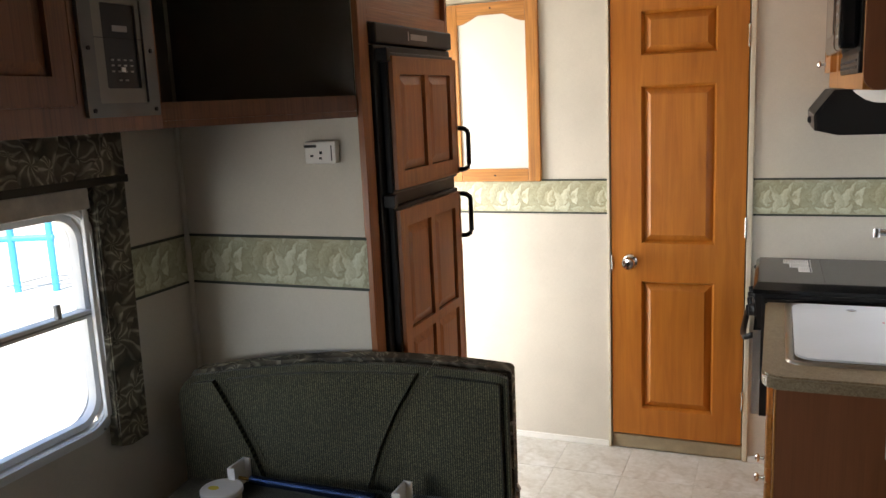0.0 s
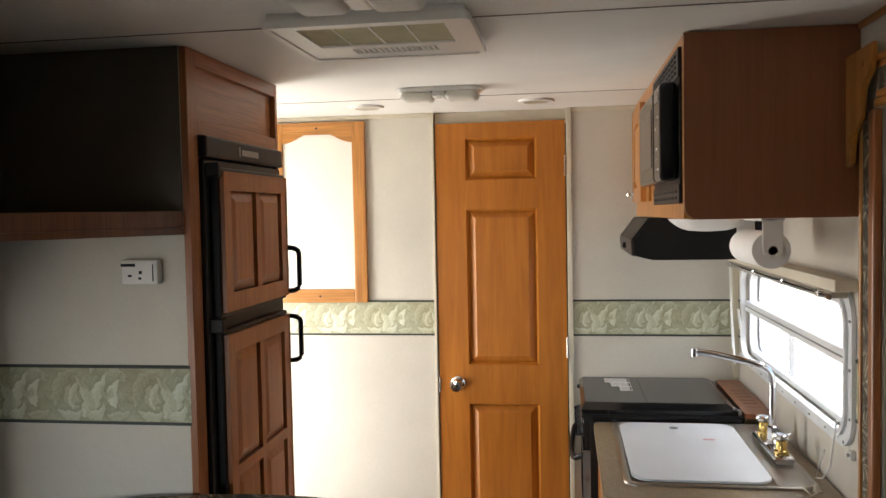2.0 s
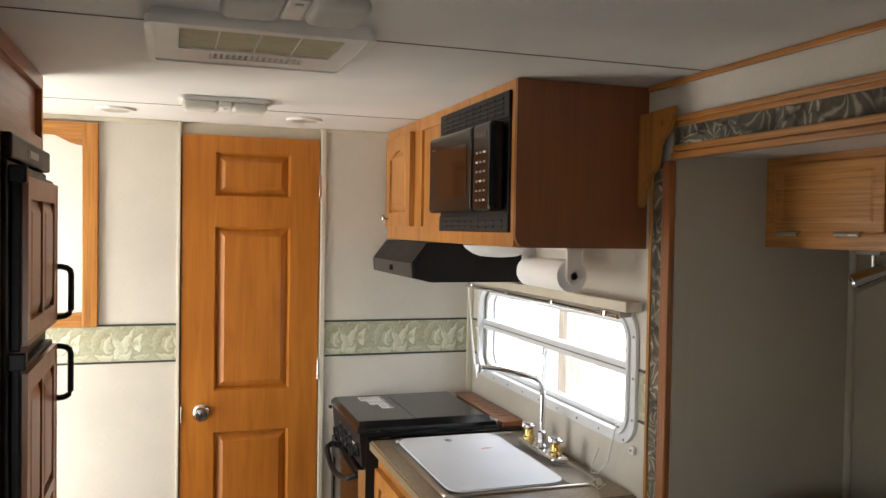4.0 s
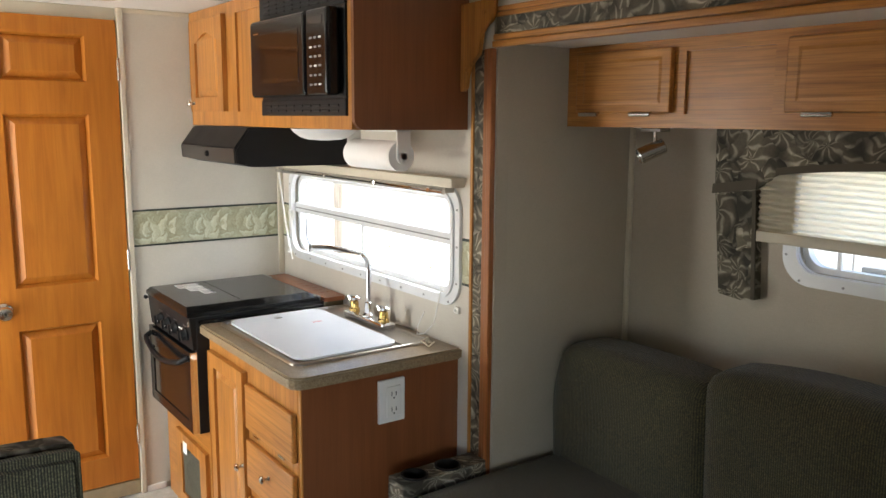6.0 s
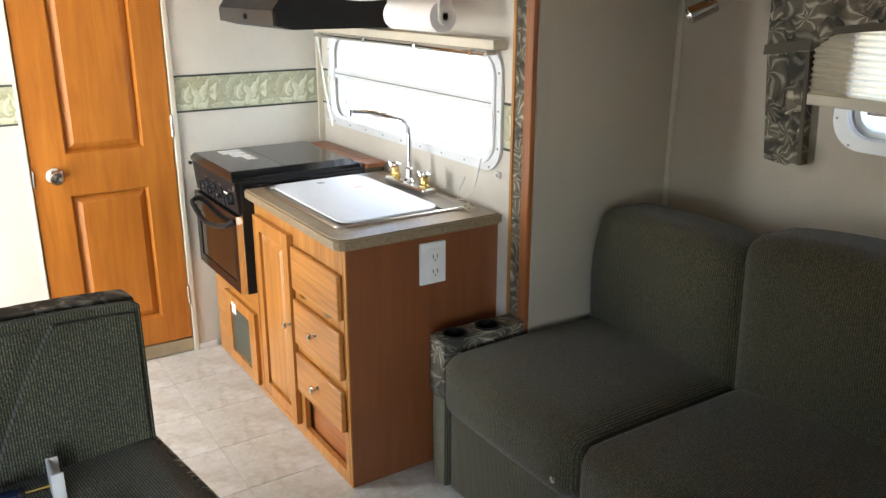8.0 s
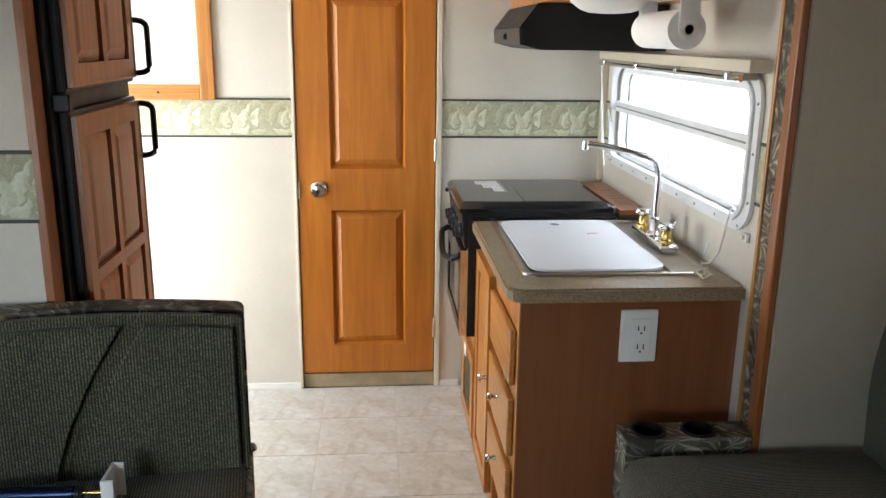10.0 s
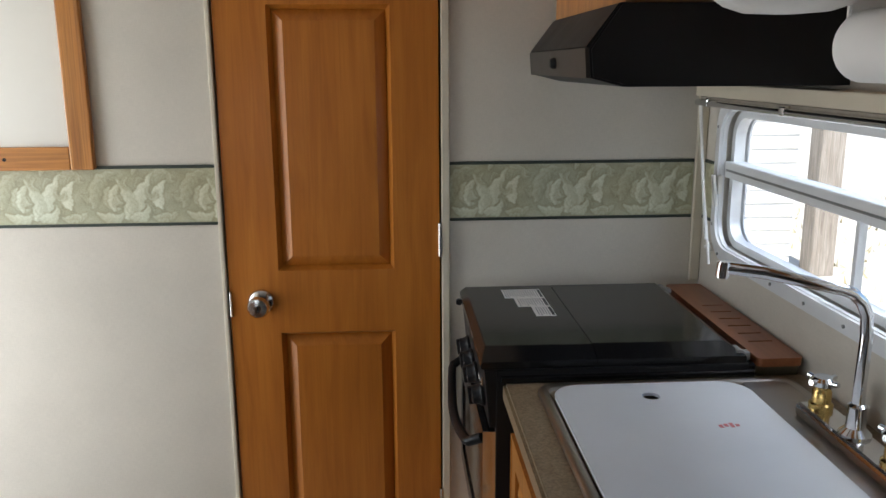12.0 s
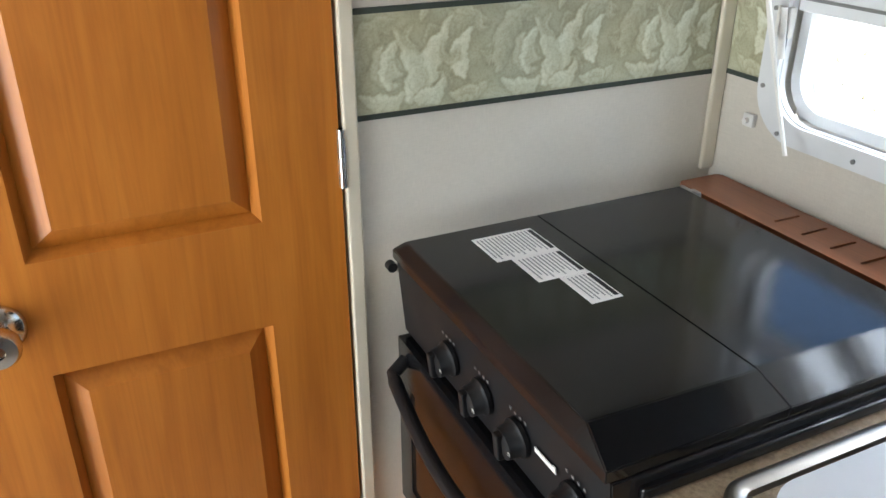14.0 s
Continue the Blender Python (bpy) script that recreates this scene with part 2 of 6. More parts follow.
# Sofa cloth: browner copy, darkened to hold part of the slide-out's shade.
CORD_Y_SHADED = cord_mat("ribbed_cloth_along_shaded", "Y", (0.028, 0.025, 0.012), (0.066, 0.058, 0.030), 0.8)
LEAF = leaf_mat("leaf_cloth", (0.095, 0.080, 0.052), (0.25, 0.215, 0.155), (0.48, 0.43, 0.33), 10, 0.85, 0.5, 8.0)
FLOOR = floor_mat()
COUNTER = speck_mat()
BLACK = plain("black_enamel", (0.010, 0.010, 0.011), 0.13, vary=0.3, scale=5, relief=0.10)
BLACKP = plain("black_plastic", (0.010, 0.010, 0.011), 0.42)
BLACKP.node_tree.nodes["Principled BSDF"].inputs["Specular IOR Level"].default_value = 0.25
BLACK.node_tree.nodes["Principled BSDF"].inputs["Specular IOR Level"].default_value = 0.4
OVENGLASS = plain("oven_glass", (0.02, 0.012, 0.008), 0.08, vary=0.2, relief=0)
CHROME = plain("chrome", (0.75, 0.75, 0.76), 0.1, 1.0, 0.05, relief=0)
NICKEL = plain("brushed_nickel", (0.66, 0.64, 0.60), 0.17, 1.0, 0.1)
BRASS = plain("brass", (0.65, 0.45, 0.16), 0.25, 1.0, 0.15)
STEEL = plain("sink_steel", (0.44, 0.40, 0.35), 0.30, 1.0, 0.06, scale=4, relief=0.02)
WHITE = plain("white_plastic", (0.78, 0.76, 0.72), 0.4, vary=0.05)
BOARD = plain("white_board", (0.72, 0.74, 0.77), 0.35, vary=0.04, scale=5)
CREAM = plain("cream_trim", (0.62, 0.56, 0.44), 0.5, vary=0.08)
BEZEL = plain("dark_bezel", (0.13, 0.13, 0.125), 0.4, 0.3, 0.15)
GREYM = plain("grey_metal", (0.30, 0.30, 0.30), 0.4, 0.6, 0.15)
HOODM = plain("hood_face", (0.065, 0.058, 0.052), 0.35, 0.5, 0.15)
PAPER = plain("paper", (0.82, 0.80, 0.77), 0.9, vary=0.04, relief=0.2)
FRAMEW = plain("window_frame_white", (0.74, 0.75, 0.76), 0.4, 0.1, 0.06)
GLASS = glass_mat("window_glass")
LENS = cloudy_mat("lamp_lens", (0.80, 0.78, 0.72), 0.35)
BLIND = cloudy_mat("pleated_blind", (0.95, 0.92, 0.85), 0.8)
OLIVE = plain("filter_mesh", (0.50, 0.47, 0.30), 0.9, vary=0.15, scale=14, relief=0.3)
RUST = wood("slotted_wood", (0.24, 0.075, 0.025), (0.30, 0.10, 0.035), (0.36, 0.13, 0.05), 0.4, along="y", grain=0.4)
BLUE = plain("blue_tube", (0.018, 0.035, 0.085), 0.22, 0.7, 0.1)
OUTG = plain("gravel", (0.63, 0.58, 0.49), 0.95, vary=0.25, scale=1.5, relief=0.5)
DARKIN = plain("shadow_board", (0.10, 0.085, 0.05), 0.8)
# Olive that stands for the shaded vinyl under the door.
FLOOR_SHADE = plain("olive_floor_shade", (0.36, 0.29, 0.18), 0.7, vary=0.25, scale=12)


# ---- mesh helpers ----
def cube(x0, x1, y0, y1, z0, z1, bev=0.0, seg=2):
    bm = bmesh.new()
    m = Matrix.LocRotScale(((x0 + x1) / 2, (y0 + y1) / 2, (z0 + z1) / 2), None, (abs(x1 - x0), abs(y1 - y0), abs(z1 - z0)))
    bmesh.ops.create_cube(bm, size=1, matrix=m)
    if bev:
        bmesh.ops.bevel(bm, geom=bm.edges[:], offset=bev, segments=seg, affect="EDGES", profile=0.5)
    return bm


def join(*bms):
    out = bmesh.new()
    for b in bms:
        me = bpy.data.meshes.new("tmp")
        b.to_mesh(me)
        out.from_mesh(me)
        bpy.data.meshes.remove(me)
        b.free()
    return out


def moved(bm, m):
    bm.transform(m)
    return bm


def rod(p0, p1, r0, r1=None, n=20, bev=0.0):
    p0, p1 = Vector(p0), Vector(p1)
    bm = bmesh.new()
    bmesh.ops.create_cone(bm, cap_ends=True, segments=n, radius1=r0, radius2=r0 if r1 is None else r1, depth=(p1 - p0).length)
    if bev:
        rims = [e for e in bm.edges if len({round(v.co.z, 5) for v in e.verts}) == 1]
        bmesh.ops.bevel(bm, geom=rims, offset=bev, segments=2, affect="EDGES")
    bm.transform(Matrix.Translation((p0 + p1) / 2) @ (p1 - p0).to_track_quat("Z", "Y").to_matrix().to_4x4())
    return bm


def tube(points, r, n=12):
    """A round bar along points."""
    pts = [Vector(p) for p in points]
    bm = bmesh.new()
    rings = []
    for i, p in enumerate(pts):
        d = (pts[min(i + 1, len(pts) - 1)] - pts[max(i - 1, 0)]).normalized()
        side = d.cross(Vector((0.31, 0.17, 0.93))).normalized()
        up = side.cross(d)
        rings.append([bm.verts.new(p + r * (math.cos(a) * side + math.sin(a) * up)) for a in (2 * math.pi * k / n for k in range(n))])
    for a, b in zip(rings, rings[1:]):
        for k in range(n):
            bm.faces.new((a[k], a[(k + 1) % n], b[(k + 1) % n], b[k]))
    bm.faces.new(rings[0][::-1])
    bm.faces.new(rings[-1])
    bmesh.ops.recalc_face_normals(bm, faces=bm.faces[:])
    return bm


def lathe(profile, m=Matrix(), n=28):
    """Profile (r, h) turned round z, then placed by m."""
    bm = bmesh.new()
    rings = [[bm.verts.new((r * math.cos(a), r * math.sin(a), h)) for a in (2 * math.pi * k / n for k in range(n))] for r, h in profile]
    for a, b in zip(rings, rings[1:]):
        for k in range(n):
            bm.faces.new((a[k], a[(k + 1) % n], b[(k + 1) % n], b[k]))
    bm.faces.new(rings[0][::-1])
    bm.faces.new(rings[-1])
    bmesh.ops.recalc_face_normals(bm, faces=bm.faces[:])
    bm.transform(m)
    return bm


AX = {"x": (1, 2, 0), "y": (0, 2, 1), "z": (0, 1, 2)}


def spot(axis, u, v, w):
    a, b, c = AX[axis]
    p = [0.0, 0.0, 0.0]
    p[a], p[b], p[c] = u, v, w
    return p


def prism(axis, outline, w0, w1, bev=0.0):
    """An outline (u, v) across an axis, drawn out from w0 to w1."""
    bm = bmesh.new()
    a = [bm.verts.new(spot(axis, u, v, w0)) for u, v in outline]
    b = [bm.verts.new(spot(axis, u, v, w1)) for u, v in outline]
    k = len(a)
    for i in range(k):
        bm.faces.new((a[i], a[(i + 1) % k], b[(i + 1) % k], b[i]))
    caps = [bm.faces.new(a), bm.faces.new(b)]
    bmesh.ops.recalc_face_normals(bm, faces=bm.faces[:])
    if bev:
        bmesh.ops.bevel(bm, geom=[e for f in caps for e in f.edges], offset=bev, segments=2, affect="EDGES")
    return bm


def roundrect(u0, u1, v0, v1, r, n=8):
    out = []
    for cu, cv, s in ((u1 - r, v1 - r, 0), (u0 + r, v1 - r, 90), (u0 + r, v0 + r, 180), (u1 - r, v0 + r, 270)):
        out += [(cu + r * math.cos(radians(s + 90 * i / n)), cv + r * math.sin(radians(s + 90 * i / n))) for i in range(n + 1)]
    return out


def ring(axis, outer, inner, w0, w1):
    """A frame between two outlines of as many points, drawn out from w0 to w1."""
    bm = bmesh.new()
    r = [[bm.verts.new(spot(axis, u, v, w)) for u, v in o] for o, w in ((outer, w0), (outer, w1), (inner, w1), (inner, w0))]
    k = len(outer)
    for a, b in zip(r, r[1:] + r[:1]):
        for i in range(k):
            bm.faces.new((a[i], a[(i + 1) % k], b[(i + 1) % k], b[i]))
    bmesh.ops.recalc_face_normals(bm, faces=bm.faces[:])
    return bm


def raised(axis, u0, u1, v0, v1, w0, w1, slope):
    """A raised field: a rectangle at w0 that narrows by slope up to w1."""
    bm = bmesh.new()
    lo = [bm.verts.new(spot(axis, u, v, w0)) for u, v in ((u0, v0), (u1, v0), (u1, v1), (u0, v1))]
    hi = [bm.verts.new(spot(axis, u, v, w1)) for u, v in ((u0 + slope, v0 + slope), (u1 - slope, v0 + slope), (u1 - slope, v1 - slope), (u0 + slope, v1 - slope))]
    for i in range(4):
        bm.faces.new((lo[i], lo[(i + 1) % 4], hi[(i + 1) % 4], hi[i]))
    bm.faces.new(hi)
    bm.faces.new(lo[::-1])
    bmesh.ops.recalc_face_normals(bm, faces=bm.faces[:])
    return bm


ORIGIN = {}


def thing(name, place, label, category, group="", kind=""):
    ob = new(name)
    ob.location = place
    ob.empty_display_size = 0.1
    ORIGIN[name if ob.name == name else ob.name] = Vector(place)
    return tagged(ob, label, category, group, kind)


def mesh_of(name, bm, mat, origin):
    bm.transform(Matrix.Translation(-origin))
    me = bpy.data.meshes.new(name)
    bm.to_mesh(me)
    bm.free()
    me.materials.append(mat)
    for p in me.polygons:
        p.use_smooth = True
    curved = len(me.polygons) > 150 or any(len(p.vertices) > 8 for p in me.polygons)
    me.set_sharp_from_angle(angle=radians(40 if curved else 12))
    return me


def part(name, bm, mat, parent, label=""):
    origin = ORIGIN[parent.name]
    ob = new(name, mesh_of(name, bm, mat, origin))
    ob.parent = parent
    ORIGIN[ob.name] = origin
    return tagged(ob, label)


def solo(name, bm, mat, label, category, kind="", place=(0, 0, 0), group=""):
    """A thing, or piece of the setting, that is one mesh."""
    ob = new(name, mesh_of(name, bm, mat, Vector(place)))
    ob.location = place
    ORIGIN[ob.name] = Vector(place)
    return tagged(ob, label, category, group, kind)


def panel_with_holes(axis, u0, u1, v0, v1, w0, w1, holes):
    """A board with square openings (u0, u1, v0, v1), cut into blocks round them."""
    us = sorted({u0, u1, *[h[0] for h in holes], *[h[1] for h in holes]})
    vs = sorted({v0, v1, *[h[2] for h in holes], *[h[3] for h in holes]})
    bm = bmesh.new()
    grid = {}

    def vert(u, v, w):
        key = (u, v, w)
        if key not in grid:
            grid[key] = bm.verts.new(spot(axis, u, v, w))
        return grid[key]

    def solid(i, j):
        if not (0 <= i < len(us) - 1 and 0 <= j < len(vs) - 1):
            return False
        cu, cv = (us[i] + us[i + 1]) / 2, (vs[j] + vs[j + 1]) / 2
        return not any(h[0] < cu < h[1] and h[2] < cv < h[3] for h in holes)

    for i in range(len(us) - 1):
        for j in range(len(vs) - 1):
            if not solid(i, j):
                continue
            a, b, c, d = (us[i], vs[j]), (us[i + 1], vs[j]), (us[i + 1], vs[j + 1]), (us[i], vs[j + 1])
            for w in (w0, w1):
                bm.faces.new([vert(*p, w) for p in (a, b, c, d)])
            for (p, q), (di, dj) in (((a, b), (0, -1)), ((b, c), (1, 0)), ((c, d), (0, 1)), ((d, a), (-1, 0))):
                if not solid(i + di, j + dj):
                    bm.faces.new((vert(*p, w0), vert(*q, w0), vert(*q, w1), vert(*p, w1)))
    bmesh.ops.recalc_face_normals(bm, faces=bm.faces[:])
    return bm


# ---- large structure ----
XL, XR, YD, YB, ZC = -0.95, 1.41, 4.0, -0.9, 2.12
XS, YS0, YS1, ZS = 2.04, 0.2, 2.40, 1.91

solo("ground", cube(-60, 60, -60, 60, -0.75, -0.70), OUTG, "pale dry gravel yard around the trailer", "ground", "structure")
floor = solo("floor", cube(XL, XR, YB, YD + 0.6, -0.06, -0.004), FLOOR, "pale stone-look vinyl floor in square tiles", "floor", "structure")
ceiling = solo("ceiling", join(cube(XL, XR, YB, 2.268, ZC, ZC + 0.05), cube(XL, XR, 2.272, 3.528, ZC, ZC + 0.05), cube(XL, XR, 3.532, YD + 0.6, ZC, ZC + 0.05),
               cube(XL, XR, 2.26, 2.28, ZC + 0.004, ZC + 0.05), cube(XL, XR, 3.52, 3.54, ZC + 0.004, ZC + 0.05)), CEIL, "off-white ceiling panels with dark seams", "ceiling", "structure")
for sy in (2.27, 3.53):
    solo("trim_ceiling_seam", cube(XL, XR, sy - 0.0025, sy + 0.0025, ZC - 0.0015, ZC + 0.003), plain("seam_grey", (0.16, 0.145, 0.12), 0.7), "dark thin ceiling seam", "trim", "structure")
wall_door = solo("wall_north", panel_with_holes("y", XL, XR, 0, ZC, YD, YD + 0.04, [(0.107, 0.692, 0.0, ZC)]), WALL, "cream vinyl partition wall with a papered border", "wall", "structure")
# The opening around y = -0.2 is added, unseen, for the rear fill lamp.
solo("wall_west", panel_with_holes("x", YB, YD + 0.64, 0, ZC, XL - 0.05, XL, [(-0.75, 0.35, 0.80, 1.42), (0.85, 1.997, 0.80, 1.42), (3.2, 3.86, 0.0, 1.9)]), WALL, "cream outer wall with a window and the open entry", "wall", "structure")
solo("wall_east", panel_with_holes("x", YB, YD + 0.64, 0, ZC, XR, XR + 0.05, [(2.607, 3.869, 1.066, 1.430), (YS0, YS1, 0.0, ZS)]), WALL, "cream kitchen wall with a window and the slide-out opening", "wall", "structure")
solo("wall_south", cube(XL - 0.05, XR + 0.05, YB - 0.05, YB, 0, ZC), WALL, "plain cream end wall", "wall", "structure")
solo("wall_bath", cube(XL - 0.05, XR + 0.05, YD + 0.6, YD + 0.64, -0.06, ZC), DARKIN, "dim wall of the washroom behind the door", "wall", "structure")
# Darker beige copy of WALL holding the slide-out's shade; the spots are smudges.
SLIDEWALL_SHADED = wall_mat("slide_wall_panel_shaded", (0.54, 0.475, 0.375), (((2.04, 2.02, 1.60), 0.06), ((2.04, 1.86, 1.16), 0.07)))
solo("wall_slide_end", cube(XR + 0.05, XS, YS1, YS1 + 0.04, 0, ZS + 0.04), SLIDEWALL_SHADED, "beige end wall of the slide-out", "wall", "structure")
solo("wall_slide_far_end", cube(XR + 0.05, XS, YS0 - 0.04, YS0, 0, ZS + 0.04), SLIDEWALL_SHADED, "beige far end wall of the slide-out", "wall", "structure")
solo("wall_slide_back", panel_with_holes("x", YS0 - 0.04, YS1 + 0.04, 0, ZS + 0.04, XS, XS + 0.05, [(0.75, 1.74, 1.23, 1.58)]), SLIDEWALL_SHADED, "beige back wall of the slide-out with a window", "wall", "structure")
solo("ceiling_slide", cube(XR + 0.05, XS, YS0, YS1, ZS, ZS + 0.04), CEIL, "pale ceiling of the slide-out", "ceiling", "structure")
solo("floor_slide", cube(XR, XS, YS0, YS1, -0.06, 0.0), FLOOR, "floor of the slide-out under the sofa", "floor", "structure")
solo("roof", cube(XL - 0.06, XR + 0.06, YB - 0.06, YD + 0.66, ZC + 0.055, ZC + 0.09), CEIL, "flat white trailer roof", "roof", "structure")

ZB0, ZB1 = 1.125, 1.277


PERIOD = 0.234
# each leaf of the scroll: spine from root over a bend to the tip, half-width, tone
LEAVES = [(0.010, 0.050, 0.020, 0.140, 0.075, 0.138, 0.020, 0.40), (0.150, 0.110, 0.190, 0.150, 0.225, 0.120, 0.020, 0.42),
          (0.020, 0.030, 0.070, 0.000, 0.100, 0.040, 0.014, 0.66), (0.050, 0.100, 0.035, 0.040, 0.085, 0.042, 0.013, 0.60),
          (0.060, 0.042, 0.055, 0.090, 0.080, 0.112, 0.013, 0.74), (0.095, 0.020, 0.120, 0.060, 0.165, 0.140, 0.024, 0.78),
          (0.110, 0.030, 0.105, 0.085, 0.070, 0.130, 0.015, 0.68), (0.105, 0.022, 0.150, 0.012, 0.150, 0.055, 0.015, 0.72),
          (0.185, 0.045, 0.160, 0.095, 0.205, 0.118, 0.016, 0.88), (0.165, 0.020, 0.205, 0.010, 0.228, 0.035, 0.013, 0.56)]


def scroll_print(nu, nv):
    """Tones of one repeat of the paper's printed acanthus scroll, on a grid."""
    u, v = np.meshgrid((np.arange(nu) + 0.5) / nu * PERIOD, (np.arange(nv) + 0.5) / nv * (ZB1 - ZB0))
    tone = 0.34 + 0.10 * np.sin(u * 54 + 3 * np.sin(v * 40)) * np.sin(v * 47 + 1.0)
    s_ = np.linspace(0, 1, 30)
    rng = np.random.default_rng(4)

    def curls(count, low, high):
        for _ in range(count):
            x, z, turn, size = rng.uniform(0, PERIOD), rng.uniform(0.01, 0.14), rng.uniform(0, 6.28), rng.uniform(0.018, 0.040)
            c, n_ = (math.cos(turn), math.sin(turn)), rng.choice((-0.8, 0.8))
            yield (x, z, x + size * (0.5 * c[0] - n_ * c[1]), z + size * (0.5 * c[1] + n_ * c[0]), x + size * c[0], z + size * c[1], rng.uniform(0.004, 0.008), rng.uniform(low, high))

    u, v = u + 0.0018 * np.sin(v * 190 + u * 60), v + 0.0018 * np.sin(u * 2 * math.pi * 7 / PERIOD + v * 50)
    for x0, z0, x1, z1, x2, z2, half, shade in (*curls(16, 0.28, 0.55), *LEAVES, *curls(6, 0.45, 0.85)):
        for shift_u in (-PERIOD, 0.0, PERIOD):
            px = (1 - s_) ** 2 * x0 + 2 * s_ * (1 - s_) * x1 + s_ ** 2 * x2 + shift_u
            pz = (1 - s_) ** 2 * z0 + 2 * s_ * (1 - s_) * z1 + s_ ** 2 * z2
            du, dv = u[..., None] - px, v[..., None] - pz
            d2 = du * du + dv * dv
            k = d2.argmin(axis=-1)
            d = np.sqrt(d2.min(axis=-1))
            at = s_[k]
            tx, tz = np.gradient(px)[k], np.gradient(pz)[k]
            pick = np.take_along_axis
            side = np.sign(tx * pick(dv, k[..., None], -1)[..., 0] - tz * pick(du, k[..., None], -1)[..., 0])
            wide = half * np.sin(math.pi * np.clip(0.06 + 0.94 * at, 0, 1) ** 0.75) * (0.80 + 0.20 * np.abs(np.sin(at * 19)))
            inside = np.clip((wide - d) / 0.0045 + 0.5, 0, 1)
            rim = np.exp(-((d - wide - 0.002) / 0.0028) ** 2) * (d > wide)
            own = shade + 0.13 * side * np.clip(d / (wide + 1e-6), 0, 1) + 0.05 * np.sin(at * 38 + d * 420) - 0.11 * np.exp(-(d / 0.0014) ** 2)
            tone = tone * (1 - 0.30 * rim)
            tone = tone * (1 - inside) + own * inside
    return np.clip(tone, 0, 1)


NU, NV = 112, 72
SCROLL = scroll_print(NU, NV)


def print_mat():
    m, n, l, b = material("scroll_print", 0.6)
    a = n.new("ShaderNodeAttribute")
    a.attribute_name = "print_tone"
    c = ramp(n, l, a.outputs["Fac"], ((0.05, (0.28, 0.26, 0.18)), (0.36, (0.46, 0.45, 0.33)), (0.62, (0.58, 0.595, 0.47)), (0.90, (0.74, 0.76, 0.67))))
    v = coords(n, l)
    c = blend(n, l, c, ramp(n, l, ntex(n, l, v, 260, 4, 0.7), ((0.32, (0.72, 0.70, 0.62)), (0.55, (1, 1, 1)))), 0.6, "MULTIPLY")
    c = blend(n, l, c, ramp(n, l, ntex(n, l, v, 7, 3), ((0.35, (0.90, 0.87, 0.76)), (0.65, (0.97, 1.0, 0.97)))), 0.9, "MULTIPLY")
    l.new(c, b.inputs["Base Color"])
    return m


PRINT = print_mat()


def printed_face(parent, a0, a1, place):
    """The paper's face as a fine grid; place(a, z) puts a point of it in the room."""
    step, rise = PERIOD / NU, (ZB1 - ZB0) / NV
    n = int((a1 - a0) / step)
    first = int((a0 + 10 * PERIOD) / step)
    verts = [place(a0 + (a1 - a0) * i / n, ZB0 + rise * j) for j in range(NV + 1) for i in range(n + 1)]
    faces = [(j * (n + 1) + i, j * (n + 1) + i + 1, (j + 1) * (n + 1) + i + 1, (j + 1) * (n + 1) + i) for j in range(NV) for i in range(n)]
    me = bpy.data.meshes.new("printed_face")
    me.from_pydata(verts, [], faces)
    col = (np.arange(n + 1) + first) % NU
    tones = SCROLL[np.minimum(np.arange(NV + 1), NV - 1)][:, col]
    me.attributes.new("print_tone", "FLOAT", "POINT").data.foreach_set("value", tones.astype(np.float32).ravel())
    me.materials.append(PRINT)
    ob = new("printed_face", me)
    ob.parent = parent
    return tagged(ob, "printed acanthus scroll in pale green and olive")


def border_strip(name, bm, lines):
    b = solo(name, bm, BORDER, "green and cream scroll-leaf wallpaper border", "wallpaper border", "structure")
    for k in lines:
        part("edge_line", k, LINE, b, "dark green edge line")
    return b


def border_y(name, x0, x1, y, s):
    b = border_strip(name, cube(x0, x1, y, y + s * 0.002, ZB0, ZB1), [cube(x0, x1, y, y + s * 0.005, z - 0.004, z + 0.004) for z in (ZB0, ZB1)])
    printed_face(b, x0, x1, lambda a, z: (a, y + s * 0.003, z))


def border_x(name, y0, y1, x, s):
    b = border_strip(name, cube(x, x + s * 0.002, y0, y1, ZB0, ZB1), [cube(x, x + s * 0.005, y0, y1, z - 0.004, z + 0.004) for z in (ZB0, ZB1)])
    printed_face(b, y0, y1, lambda a, z: (x + s * 0.003, a, z))


border_y("border_north_left", XL, 0.093, YD, -1)
border_y("border_north_right", 0.712, XR - 0.032, YD, -1)
border_x("border_east_far", 3.908, YD - 0.012, XR, -1)
border_x("border_east_near", 2.51, 2.563, XR, -1)
border_y("border_tower", XL + 0.016, -0.30, 2.40, -1)
border_x("border_west", 2.12, 2.384, XL, 1)


def trim(name, bm, mat=CREAM, label="narrow cream corner moulding"):
    return solo(name, bm, mat, label, "trim", "structure")


trim("trim_door_left", cube(0.095, 0.107, YD - 0.012, YD + 0.03, 0, ZC - 0.002, 0.003))
trim("trim_door_right", cube(0.690, 0.712, YD - 0.012, YD + 0.03, 0, ZC - 0.002, 0.003))
trim("trim_corner_east", cube(XR - 0.030, XR - 0.001, YD - 0.011, YD - 0.001, 0.941, ZC - 0.002, 0.004))
trim("trim_corner_west", cube(XL + 0.001, XL + 0.016, 2.384, 2.399, 0.0, 1.63, 0.004), WALL)
trim("trim_corner_slide", cube(XS - 0.018, XS - 0.001, YS1 - 0.018, YS1 - 0.001, 0.0, ZS - 0.26, 0.004))
